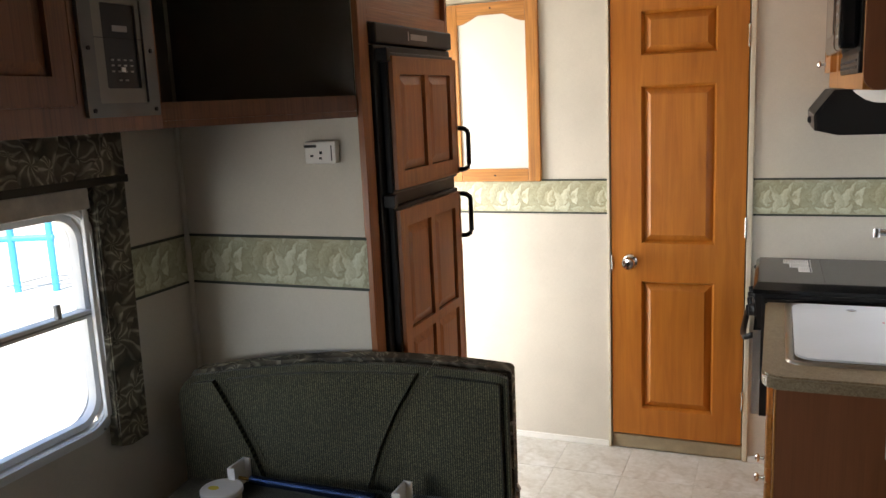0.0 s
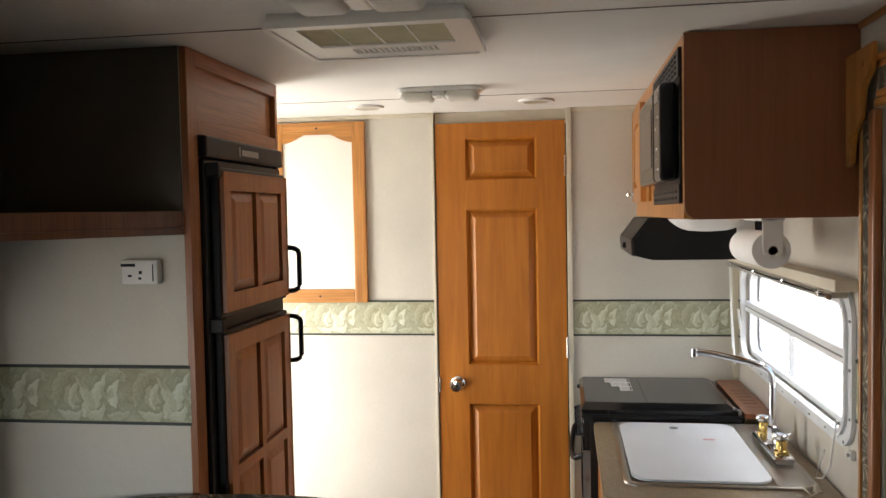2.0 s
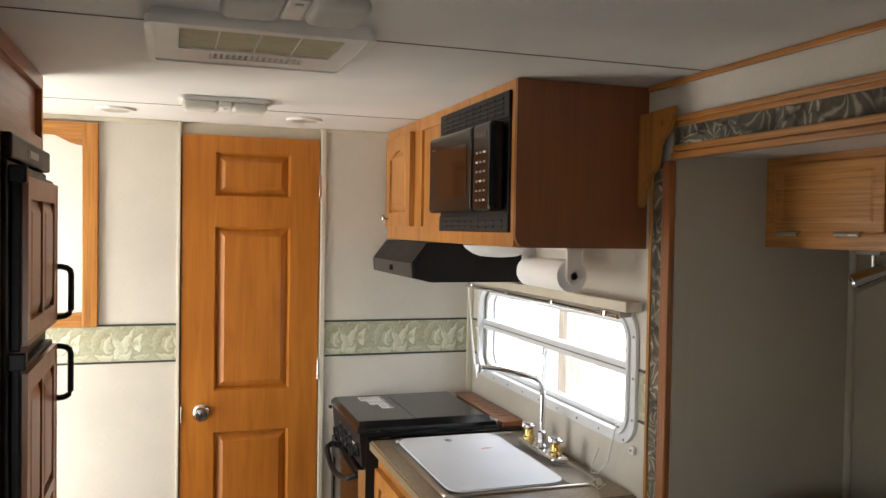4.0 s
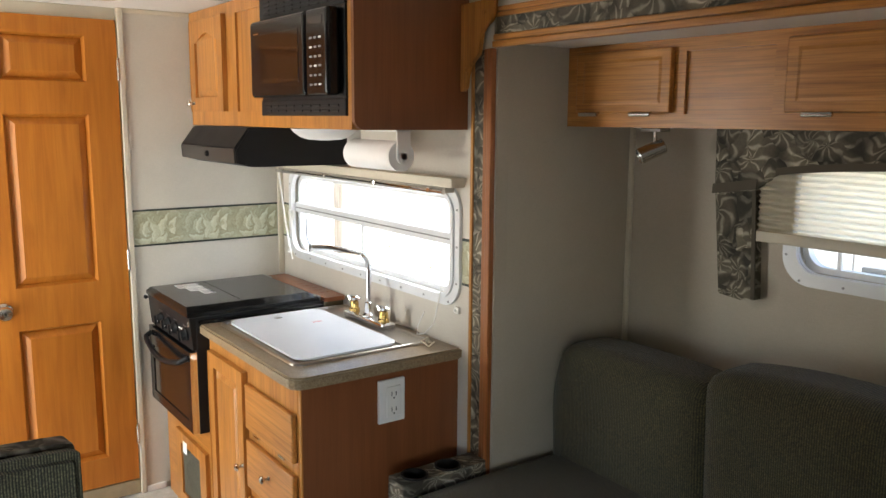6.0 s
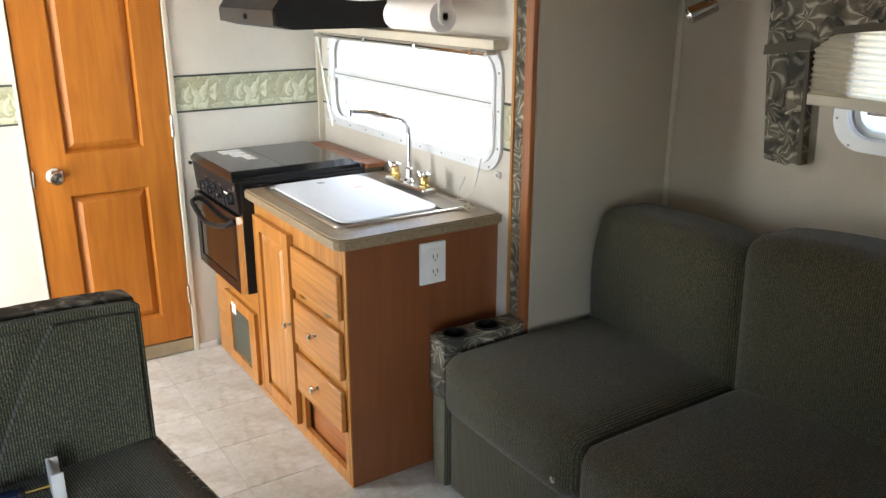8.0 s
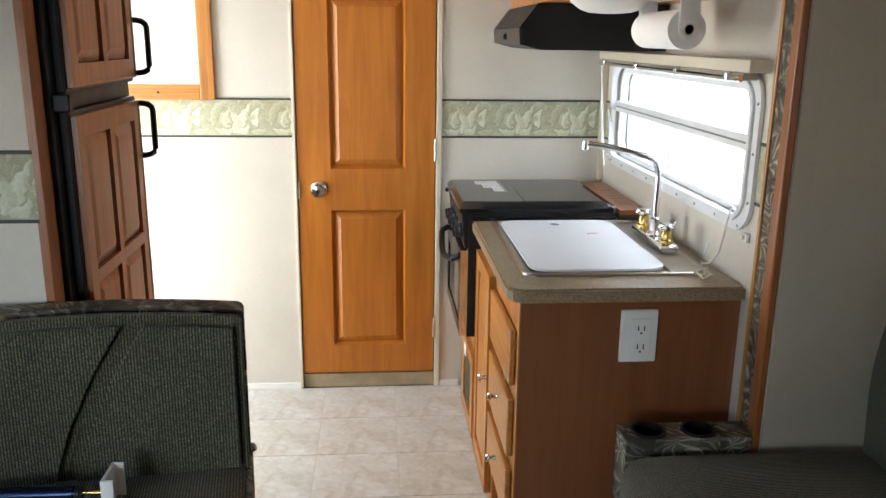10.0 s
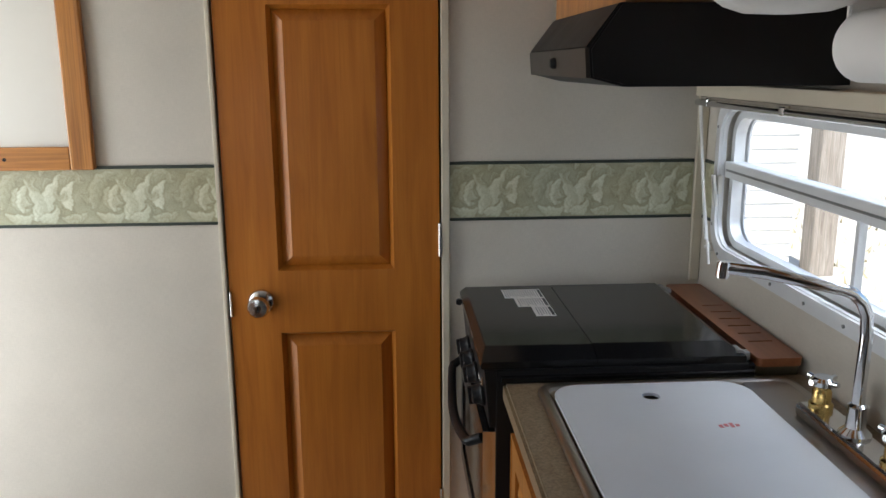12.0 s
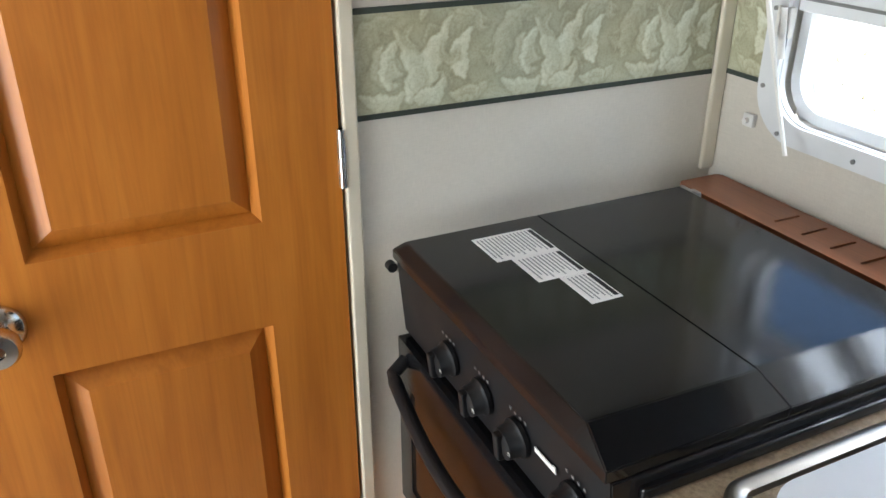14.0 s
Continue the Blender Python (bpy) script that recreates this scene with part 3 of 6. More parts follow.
trim("trim_ceiling_north", cube(XL, 0.09, YD - 0.008, YD - 0.001, ZC - 0.02, ZC - 0.001, 0.002), CREAM, "thin cream moulding under the ceiling")
trim("trim_ceiling_north_right", cube(0.712, XR - 0.016, YD - 0.008, YD - 0.001, ZC - 0.02, ZC - 0.001, 0.002), CREAM, "thin cream moulding under the ceiling")
trim("trim_ceiling_east", cube(XR - 0.01, XR - 0.001, YB, 2.54, ZC - 0.018, ZC - 0.001, 0.003), OAK_Y, "thin pinkish wood moulding under the ceiling")
trim("baseboard", cube(XL + 0.02, 0.093, YD - 0.01, YD - 0.001, 0.0, 0.03, 0.003), WHITE, "low white skirting strip")
trim("baseboard_right", cube(0.713, 0.80, YD - 0.01, YD - 0.001, 0.0, 0.03, 0.003), WHITE, "low white skirting strip")
# Added board: the shaded floor beyond the door is put into its colour.
solo("threshold", cube(0.108, 0.689, YD + 0.004, YD + 0.05, 0.0, 0.066, 0.004), FLOOR_SHADE, "added olive board under the door, coloured like shaded floor", "threshold", "structure")
solo("door_header", cube(0.108, 0.689, YD + 0.02, YD + 0.05, 2.06, ZC - 0.001), CREAM, "dull cream board above the door", "trim", "structure")

# ---- inner door: three raised panels ----
door = thing("door_1", (0.4, YD, 0.075), "closed honey-stained three-panel wooden door", "door", kind="structure")
DX0, DX1, DZ0, DZ1, DY = 0.112, 0.684, 0.075, 2.068, YD - 0.004
PANELS = [(0.246, 0.560, 1.815, 2.000), (0.246, 0.560, 0.990, 1.685), (0.246, 0.560, 0.205, 0.815)]
part("door_slab", panel_with_holes("y", DX0, DX1, DZ0, DZ1, DY, DY + 0.034, PANELS), DOORWOOD, door)
for u0, u1, v0, v1 in PANELS:
    p = part("door_panel", join(raised("y", u0 + 0.010, u1 - 0.010, v0 + 0.010, v1 - 0.010, DY + 0.021, DY + 0.003, 0.030), cube(u0, u1, DY + 0.021, DY + 0.032, v0, v1)), DOORWOOD, door)
    rim_o = [(u1, v1), (u0, v1), (u0, v0), (u1, v0)]
    rim_i = [(u1 - 0.011, v1 - 0.011), (u0 + 0.011, v1 - 0.011), (u0 + 0.011, v0 + 0.011), (u1 - 0.011, v0 + 0.011)]
    bmr = bmesh.new()
    o = [bmr.verts.new(spot("y", u, v, DY)) for u, v in rim_o]
    i_ = [bmr.verts.new(spot("y", u, v, DY + 0.0205)) for u, v in rim_i]
    for k in range(4):
        bmr.faces.new((o[k], o[(k + 1) % 4], i_[(k + 1) % 4], i_[k]))
    bmesh.ops.recalc_face_normals(bmr, faces=bmr.faces[:])
    part("panel_moulding", bmr, DOORWOOD, door)
KZ = 0.905
toward = lambda x, y, z: Matrix.Translation((x, y, z)) @ Matrix.Rotation(radians(90), 4, "X")
knob = part("door_knob", lathe([(0.036, 0), (0.036, 0.004), (0.030, 0.012), (0.013, 0.016), (0.012, 0.032), (0.022, 0.038), (0.029, 0.048), (0.029, 0.058), (0.024, 0.066), (0.010, 0.068), (0.009, 0.064), (0.004, 0.064)], toward(0.196, DY, KZ)), NICKEL, door, "brushed nickel round knob")
part("key_slot", cube(0.194, 0.198, DY - 0.067, DY - 0.062, KZ - 0.006, KZ + 0.006), BLACKP, knob)
part("latch_plate", cube(0.112, 0.119, DY - 0.006, DY + 0.01, KZ - 0.04, KZ + 0.03, 0.002), NICKEL, door, "nickel latch plate")
for hz in (1.87, 1.07, 0.285):
    h = part("hinge", join(cube(0.680, 0.692, DY - 0.003, DY + 0.004, hz - 0.045, hz + 0.045), rod((0.686, DY - 0.005, hz - 0.045), (0.686, DY - 0.005, hz + 0.045), 0.006, n=10)), NICKEL, door, "nickel butt hinge")

# ---- framed panel beside the door ----
fp = thing("framed_panel", (-0.43, YD, 1.27), "oak-framed cream panel with an arched top, hung on the wall", "cabinet door")
FU0, FU1, FV0, FV1 = -0.654, -0.207, 1.273, 2.092
IU0, IU1, IV0, IV1 = -0.594, -0.267, 1.333, 2.0
part("stile", cube(FU0, IU0, YD - 0.022, YD - 0.001, FV0, FV1, 0.004), OAK, fp)
part("stile", cube(IU1, FU1, YD - 0.022, YD - 0.001, FV0, FV1, 0.004), OAK, fp)
part("bottom_rail", cube(IU0, IU1, YD - 0.021, YD - 0.001, FV0, IV0, 0.003), OAK_X, fp)
arch = [(IU0, FV1), (IU0, IV1)]
for k in range(17):
    s = k / 16
    c = 0.5 - 0.5 * math.cos(2 * math.pi * s)
    arch.append((IU0 + (IU1 - IU0) * s, IV1 + 0.038 * min(1.0, c * 1.5)))
arch += [(IU1, IV1), (IU1, FV1)]
part("arched_top_rail", prism("y", arch, YD - 0.021, YD - 0.001), OAK_X, fp)
part("field", cube(IU0 - 0.005, IU1 + 0.005, YD - 0.010, YD - 0.002, IV0 - 0.005, FV1 - 0.02), plain("panel_cream", (0.72, 0.69, 0.62), 0.35, vary=0.04, scale=3), fp, "plain cream field")
for sx, sz in ((-0.43, 2.066), (-0.43, 1.302)):
    part("screw", rod((sx, YD - 0.0225, sz), (sx, YD - 0.018, sz), 0.005, n=10), BLACKP, fp)


# ---- joinery helpers: fronts that face along x ----
def front(parent, name, y0, y1, z0, z1, xf, d, thick=0.019, rail=0.052, mat=OAK, label="", cols=1, rows=1, arch=False, level=OAK_Y):
    """A framed door with raised fields. xf: its face; d: +1 if it faces +x, -1 if -x."""
    back = xf - d * thick
    gap = rail * 0.62
    w, h = (y1 - y0 - 2 * rail - (cols - 1) * gap) / cols, (z1 - z0 - 2 * rail - (rows - 1) * gap) / rows
    holes = [(y0 + rail + i * (w + gap), y0 + rail + i * (w + gap) + w, z0 + rail + j * (h + gap), z0 + rail + j * (h + gap) + h) for i in range(cols) for j in range(rows)]
    leaf = part(name, panel_with_holes("x", y0, y1, z0, z1, xf, back, holes), mat, parent, label)
    part("edge_bead", ring("x", [(y1, z1), (y0, z1), (y0, z0), (y1, z0)], [(y1 - 0.006, z1 - 0.006), (y0 + 0.006, z1 - 0.006), (y0 + 0.006, z0 + 0.006), (y1 - 0.006, z0 + 0.006)], xf, xf + d * 0.002), mat, leaf)
    for u0, u1, v0, v1 in holes:
        part("raised_field", raised("x", u0 + 0.002, u1 - 0.002, v0 + 0.002, v1 - 0.002, xf - d * 0.012, xf - d * 0.001, min(0.028, w * 0.2)), mat, leaf)
        if arch:
            pts = [(u0, v1), (u0, v1 - 0.035)]
            pts += [(u0 + (u1 - u0) * k / 12, v1 - 0.035 + 0.034 * (0.5 - 0.5 * math.cos(2 * math.pi * k / 12)) ** 0.8) for k in range(1, 12)]
            part("arched_rail", prism("x", pts + [(u1, v1 - 0.035), (u1, v1)], xf - d * 0.0005, xf - d * 0.014), mat, leaf)
    return leaf


def knob_x(parent, x, y, z, d, mat=NICKEL, r=0.014):
    m = Matrix.Translation((x, y, z)) @ Matrix.Rotation(radians(90 * d), 4, "Y")
    return part("knob", lathe([(r * 0.6, 0), (r * 0.45, 0.006), (r * 0.4, 0.016), (r * 0.95, 0.020), (r, 0.025), (r * 0.7, 0.030), (r * 0.2, 0.031)], m, 18), mat, parent, "small nickel knob")


# ---- refrigerator tower ----
TX, TY0, TY1 = -0.285, 2.40, 3.07
solo("wall_tower", cube(XL, TX - 0.02, TY0, TY0 + 0.02, 0, ZC - 0.001), WALL, "cream side panel of the refrigerator tower", "wall", "structure")
solo("wall_tower_back", cube(XL, TX - 0.02, TY1 - 0.02, TY1, 0, ZC - 0.001), WALL, "cream far side of the refrigerator tower", "wall", "structure")
tower = thing("refrigerator_cabinet", (TX, 2.73, 0), "reddish oak face frame around the refrigerator", "cabinet")
part("stile", cube(TX - 0.02, TX, TY0 - 0.002, 2.456, 0, ZC - 0.003, 0.002), CHERRY, tower)
part("stile", cube(TX - 0.02, TX, 3.052, TY1 + 0.002, 0, ZC - 0.003, 0.002), CHERRY, tower)
part("top_rail", cube(TX - 0.02, TX - 0.001, 2.456, 3.052, 2.075, ZC - 0.003, 0.002), CHERRY_Y, tower)
part("lower_rail", cube(TX - 0.02, TX - 0.001, 2.456, 3.052, 1.894, 1.935, 0.002), CHERRY_Y, tower)
part("sunk_panel", cube(TX - 0.028, TX - 0.018, 2.456, 3.052, 1.93, 2.08), CHERRY_Y, tower)
part("base_panel", cube(TX - 0.02, TX - 0.001, 2.456, 3.052, 0.0, 0.50, 0.002), CHERRY_Y, tower)

fridge = thing("refrigerator", (TX, 2.75, 0.5), "black two-door refrigerator with oak door panels", "refrigerator")
part("case", cube(TX - 0.5, TX + 0.012, 2.458, 3.050, 0.502, 1.830, 0.004), BLACKP, fridge)
gr = part("top_grille", cube(TX - 0.02, TX + 0.022, 2.458, 3.050, 1.834, 1.892, 0.006), BLACKP, fridge, "black plastic header strip")
part("name_bars", join(cube(TX + 0.0225, TX + 0.0232, 2.70, 2.83, 1.852, 1.870), cube(TX + 0.0225, TX + 0.0232, 2.68, 2.688, 1.848, 1.876)), GREYM, gr)
for z0, z1, rows, hz in ((1.408, 1.797, 1, (1.42, 1.565)), (0.56, 1.344, 2, (1.185, 1.335))):
    dr = part("refrigerator_door", join(cube(TX + 0.012, TX + 0.034, 2.492, 3.022, z0 - 0.012, z1 + 0.012, 0.004)), BLACKP, fridge, "black door frame")
    front(fridge, "door_insert", 2.505, 3.010, z0, z1, TX + 0.046, 1, 0.014, 0.052, CHERRY, "reddish oak raised-panel insert", 2, rows, level=CHERRY_Y)
    yh = 3.016
    part("door_handle", tube([(TX + 0.03, yh, hz[0])] + [(TX + 0.055 + 0.028 * math.sin(a), yh, hz[0] + 0.020 - 0.020 * math.cos(a)) for a in (0, 0.5, 1.0, 1.57)] + [(TX + 0.055 + 0.028 * math.cos(a), yh, hz[1] - 0.020 + 0.020 * math.sin(a)) for a in (0, 0.5, 1.0, 1.57)] + [(TX + 0.03, yh, hz[1])], 0.0085), BLACKP, fridge, "black loop handle")
for z in (1.80, 1.376, 0.55):
    part("hinge_block", cube(TX + 0.012, TX + 0.05, 2.466, 2.492, z - 0.02, z + 0.02, 0.004), BLACKP, fridge)

# ---- wall controller on the tower side ----
th = thing("wall_control", (-0.432, TY0, 1.50), "white plastic wall control with small switches", "thermostat")
part("case", cube(-0.472, -0.370, TY0 - 0.026, TY0 - 0.0005, 1.499, 1.563, 0.004), WHITE, th)
for u, v, w, h in ((-0.452, 1.550, 0.020, 0.004), (-0.448, 1.522, 0.005, 0.003), (-0.418, 1.531, 0.004, 0.004), (-0.420, 1.515, 0.004, 0.003), (-0.383, 1.530, 0.0012, 0.022)):
    part("marking", cube(u - w / 1, u + w / 1, TY0 - 0.0275, TY0 - 0.0255, v - h, v + h), BLACKP, th)

# ---- overhead cabinet and corner shelf over the dinette ----
CX, CZ = -0.57, 1.627
oc = thing("overhead_cabinet", (CX, 1.2, CZ), "reddish oak overhead cabinet above the dinette, darkened for shade", "cabinet")
part("body", cube(XL + 0.001, CX - 0.001, 0.3, 1.885, CZ, ZC - 0.001, 0.002), SHADED_OAK_Y, oc)
part("face_frame", panel_with_holes("x", 0.3, 1.889, CZ, ZC - 0.002, CX - 0.001, CX + 0.016, [(1.66, 1.866, 1.665, 1.95), (1.69, 1.85, 2.0, 2.075)]), SHADED_OAK, oc)
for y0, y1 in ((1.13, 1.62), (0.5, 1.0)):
    front(oc, "cabinet_door", y0, y1, 1.685, 2.06, CX + 0.036, 1, 0.019, 0.06, SHADED_OAK, "raised-panel door", arch=True)
shelf_o = [(XL + 0.001, 1.886), (CX + 0.016, 1.886)]
for k in range(9):
    a = k / 8
    shelf_o.append((CX + 0.016 + (TX - 0.02 - CX - 0.016) * a, 1.886 + (TY0 - 0.02 - 1.886) * a - 0.03 * math.sin(math.pi * a)))
shelf_o += [(TX - 0.015, TY0 - 0.012), (TX - 0.03, TY0 - 0.003), (XL + 0.001, TY0 - 0.003)]
sh = thing("corner_shelf", (-0.6, 2.15, CZ), "oak corner shelf with a rounded end beside the refrigerator tower, darkened for shade", "shelf")
part("board", prism("z", shelf_o, CZ + 0.001, CZ + 0.018), SHADED_OAK, sh)
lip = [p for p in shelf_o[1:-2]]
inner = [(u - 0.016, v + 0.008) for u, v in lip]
part("front_lip", prism("z", lip + inner[::-1], CZ + 0.0185, CZ + 0.062, 0.003), SHADED_OAK, sh)
# Added sheets over the wall; the recess's shade is put into their colour.
solo("cubby_side_shade", cube(XL + 0.02, TX - 0.022, TY0 - 0.006, TY0 - 0.001, CZ + 0.02, ZC - 0.002), CUBBY_SHADE, "dark brown sheet standing for shade at the back of the corner shelf", "panel", "structure")
solo("cubby_back_shade", cube(XL + 0.001, XL + 0.006, 1.89, TY0 - 0.007, CZ + 0.02, ZC - 0.002), CUBBY_SHADE, "dark brown sheet standing for shade behind the corner shelf", "panel", "structure")

pc = thing("control_panel", (CX + 0.016, 1.763, 1.66), "grey-framed control panel with black face and small buttons", "control panel")
PX = CX + 0.012
part("bezel", ring("x", roundrect(1.653, 1.873, 1.660, 1.952, 0.006, 2), roundrect(1.690, 1.838, 1.690, 1.925, 0.004, 2), PX, PX + 0.014), BEZEL, pc)
part("inner_bezel", ring("x", roundrect(1.690, 1.838, 1.690, 1.925, 0.004, 2), roundrect(1.722, 1.826, 1.722, 1.905, 0.004, 2), PX, PX + 0.008), plain("beige_grey_plastic", (0.20, 0.19, 0.165), 0.5), pc)
fc = part("face", cube(PX - 0.006, PX + 0.003, 1.722, 1.826, 1.722, 1.905), plain("navy_black_face", (0.012, 0.013, 0.018), 0.5), pc, "glossy black face")
part("display", cube(PX + 0.003, PX + 0.005, 1.755, 1.800, 1.845, 1.858), GREYM, fc)
for j, z in enumerate((1.738, 1.757, 1.770, 1.782)):
    for i in range(4):
        if j == 0 and i in (0, 3):
            continue
        part("button", cube(PX + 0.003, PX + 0.0048, 1.742 + i * 0.019, 1.742 + i * 0.019 + 0.009, z, z + 0.004), plain("button_grey", (0.45, 0.45, 0.45), 0.5) if (i, j) == (2, 2) else GREYM, fc)
part("white_button", cube(PX + 0.003, PX + 0.006, 1.771, 1.782, 1.758, 1.768), WHITE, fc)
part("seam", cube(PX + 0.0135, PX + 0.0145, 1.69, 1.838, 1.8285, 1.8298), BLACKP, pc)
for y in (1.670, 1.857):
    for z in (1.675, 1.806, 1.937):
        part("screw", rod((PX + 0.012, y, z), (PX + 0.0165, y, z), 0.005, n=10), BLACKP, pc)

# ---- kitchen: base cabinet, counter, sink ----
KX, KY0, KY1 = 0.812, 2.585, 3.376
base = thing("base_cabinet", (KX, 2.98, 0), "honey oak base cabinet with drawers and a dark end panel", "cabinet")
part("end_panel", cube(KX, XR - 0.001, KY0, KY0 + 0.018, 0.0, 0.858, 0.001), SIDE, base, "reddish-brown laminate end panel")
part("far_panel", cube(KX + 0.02, XR - 0.001, KY1 - 0.018, KY1, 0.0, 0.858), SIDE, base)
part("face_frame", panel_with_holes("x", KY0 + 0.0195, KY1, 0.0, 0.858, KX - 0.001, KX + 0.019, [(2.63, 2.97, 0.045, 0.185), (2.63, 2.97, 0.225, 0.34), (2.63, 2.97, 0.42, 0.55)]), OAK, base)
part("toe_board", cube(KX + 0.03, KX + 0.04, 2.60, 3.36, 0.0, 0.60), CHERRY_Y, base)
part("corner_post", cube(KX - 0.002, KX + 0.004, KY0 - 0.003, KY0 + 0.016, 0.0, 0.857, 0.002), OAK, base)
for z0, z1, k in ((0.612, 0.772, False), (0.398, 0.572, True), (0.205, 0.360, True)):
    dw = part("drawer_front", cube(KX - 0.020, KX - 0.002, 2.612, 2.990, z0, z1, 0.005), OAK_Y, base)
    if k:
        knob_x(dw, KX - 0.020, 2.80, (z0 + z1) / 2 + 0.012, -1)
    else:
        for y in (2.70, 2.90):
            part("hinge", cube(KX - 0.019, KX - 0.002, y - 0.02, y + 0.02, z0 - 0.010, z0 - 0.001, 0.001), NICKEL, dw, "small nickel hinge")
cd = front(base, "cabinet_door", 3.005, 3.345, 0.05, 0.806, KX - 0.021, -1, 0.019, 0.055, OAK, "tall raised-panel door")
knob_x(cd, KX - 0.021, 3.02, 0.462, -1)
outlet = thing("power_outlet", (1.13, KY0, 0.765), "white double power outlet on the cabinet end", "outlet")
part("plate", cube(1.082, 1.182, KY0 - 0.014, KY0 - 0.0005, 0.692, 0.838, 0.004), WHITE, outlet)
fcx = part("socket_face", cube(1.108, 1.164, KY0 - 0.019, KY0 - 0.0135, 0.712, 0.816, 0.003), WHITE, outlet)
for z in (0.790, 0.738):
    for x in (1.128, 1.144):
        part("slot", cube(x - 0.0015, x + 0.0015, KY0 - 0.0195, KY0 - 0.0185, z - 0.007, z + 0.007), BLACKP, fcx)
    part("ground_hole", rod((1.136, KY0 - 0.0195, z - 0.014), (1.136, KY0 - 0.0185, z - 0.014), 0.003, n=10), BLACKP, fcx)

rb = thing("range_base_cabinet", (KX, 3.68, 0), "honey oak panel under the range with a vented door", "cabinet")
part("front_panel", cube(KX, KX + 0.018, KY1 + 0.002, 3.97, 0.0, 0.46, 0.001), OAK_Y, rb)
vd = part("vent_door", panel_with_holes("x", 3.43, 3.80, 0.03, 0.355, KX - 0.018, KX - 0.001, [(3.50, 3.735, 0.08, 0.305)]), OAK, rb, "oak door with a mesh opening")
part("mesh", cube(KX - 0.006, KX - 0.003, 3.50, 3.735, 0.08, 0.305), plain("dark_mesh", (0.05, 0.05, 0.035), 0.7), vd, "dark wire mesh")
for k in range(30):
    y = 3.503 + k * 0.0079
    part("mesh_wire", cube(KX - 0.009, KX - 0.006, y, y + 0.0022, 0.08, 0.305), plain("mesh_wire", (0.22, 0.21, 0.16), 0.5) if k == 0 else bpy.data.materials["mesh_wire"], vd)
part("tag", cube(KX - 0.0195, KX - 0.0175, 3.655, 3.705, 0.275, 0.325), PAPER, vd, "white paper tag")


def holed(axis, outer, inners, w0, w1):
    """A plate with openings of any outline."""
    bm = bmesh.new()
    for o in (outer, *inners):
        vs = [bm.verts.new(spot(axis, u, v, w0)) for u, v in o]
        for a, b in zip(vs, vs[1:] + vs[:1]):
            bm.edges.new((a, b))
    bmesh.ops.triangle_fill(bm, edges=bm.edges[:], use_beauty=True)
    ext = bmesh.ops.extrude_face_region(bm, geom=bm.faces[:])
    mv = [g for g in ext["geom"] if isinstance(g, bmesh.types.BMVert)]
    bmesh.ops.translate(bm, verts=mv, vec=spot(axis, 0, 0, w1 - w0))
    bmesh.ops.recalc_face_normals(bm, faces=bm.faces[:])
    return bm


counter_o = [(0.777 + 0.05 * (1 - math.sin(a)), 2.565 + 0.05 * (1 - math.cos(a))) for a in (0, 0.4, 0.8, 1.2, 1.5708)]
counter_o = counter_o + [(0.777, 3.384), (XR - 0.001, 3.384), (XR - 0.001, 2.565)]
ct = thing("worktop", (1.1, 2.97, 0.86), "speckled brown laminate worktop with a rounded corner", "countertop")
part("top", prism("z", counter_o, 0.861, 0.900, 0.006), COUNTER, ct)
part("range_strip", join(cube(0.775, XR - 0.001, 3.929, YD - 0.013, 0.872, 0.896, 0.003), cube(1.305, XR - 0.002, 3.386, 3.928, 0.872, 0.896, 0.002)), COUNTER, ct)
part("strip_edge", cube(0.767, 0.776, 3.929, YD - 0.013, 0.85, 0.897, 0.002), CREAM, ct, "pale raw wood edge")
part("wall_bead", cube(0.80, XR - 0.02, YD - 0.012, YD - 0.002, 0.896, 0.906, 0.002), CREAM, ct)

sk = thing("sink", (1.1, 3.03, 0.9), "stainless steel drop-in sink with a raised rim", "sink")


def pressed_lip(u0, u1, v0, v1, r, profile):
    """A round-cornered rim of pressed sheet: loops stepped inwards along (inset, height)."""
    bm = bmesh.new()
    loops = [[bm.verts.new((u, v, z)) for u, v in roundrect(u0 + d, u1 - d, v0 + d, v1 - d, max(0.006, r - d), 8)] for d, z in profile]
    for a, b in zip(loops, loops[1:]):
        for k in range(len(a)):
            bm.faces.new((a[k], a[(k + 1) % len(a)], b[(k + 1) % len(b)], b[k]))
    bmesh.ops.recalc_face_normals(bm, faces=bm.faces[:])
    return bm


part("rim", pressed_lip(0.838, 1.366, 2.678, 3.356, 0.040, [(0.0, 0.9002), (0.001, 0.9050), (0.004, 0.9082), (0.010, 0.9090), (0.017, 0.9078), (0.021, 0.9060), (0.026, 0.8950)]), STEEL, sk)
part("faucet_deck", prism("z", roundrect(1.252, 1.347, 2.697, 3.337, 0.010), 0.9005, 0.9062, 0.002), STEEL, sk)
part("bowl", cube(0.862, 1.25, 2.70, 3.334, 0.862, 0.868), STEEL, sk)
circle = lambda u, v, r, n=20: [(u + r * math.cos(2 * math.pi * k / n), v + r * math.sin(2 * math.pi * k / n)) for k in range(n)]
cb = thing("sink_cover_board", (1.07, 3.0, 0.908), "white plastic cutting board covering the sink, with a finger hole", "cutting board")
part("board", holed("z", roundrect(0.862, 1.246, 2.698, 3.322, 0.055), [circle(1.044, 3.257, 0.017)], 0.9092, 0.9155), BOARD, cb)
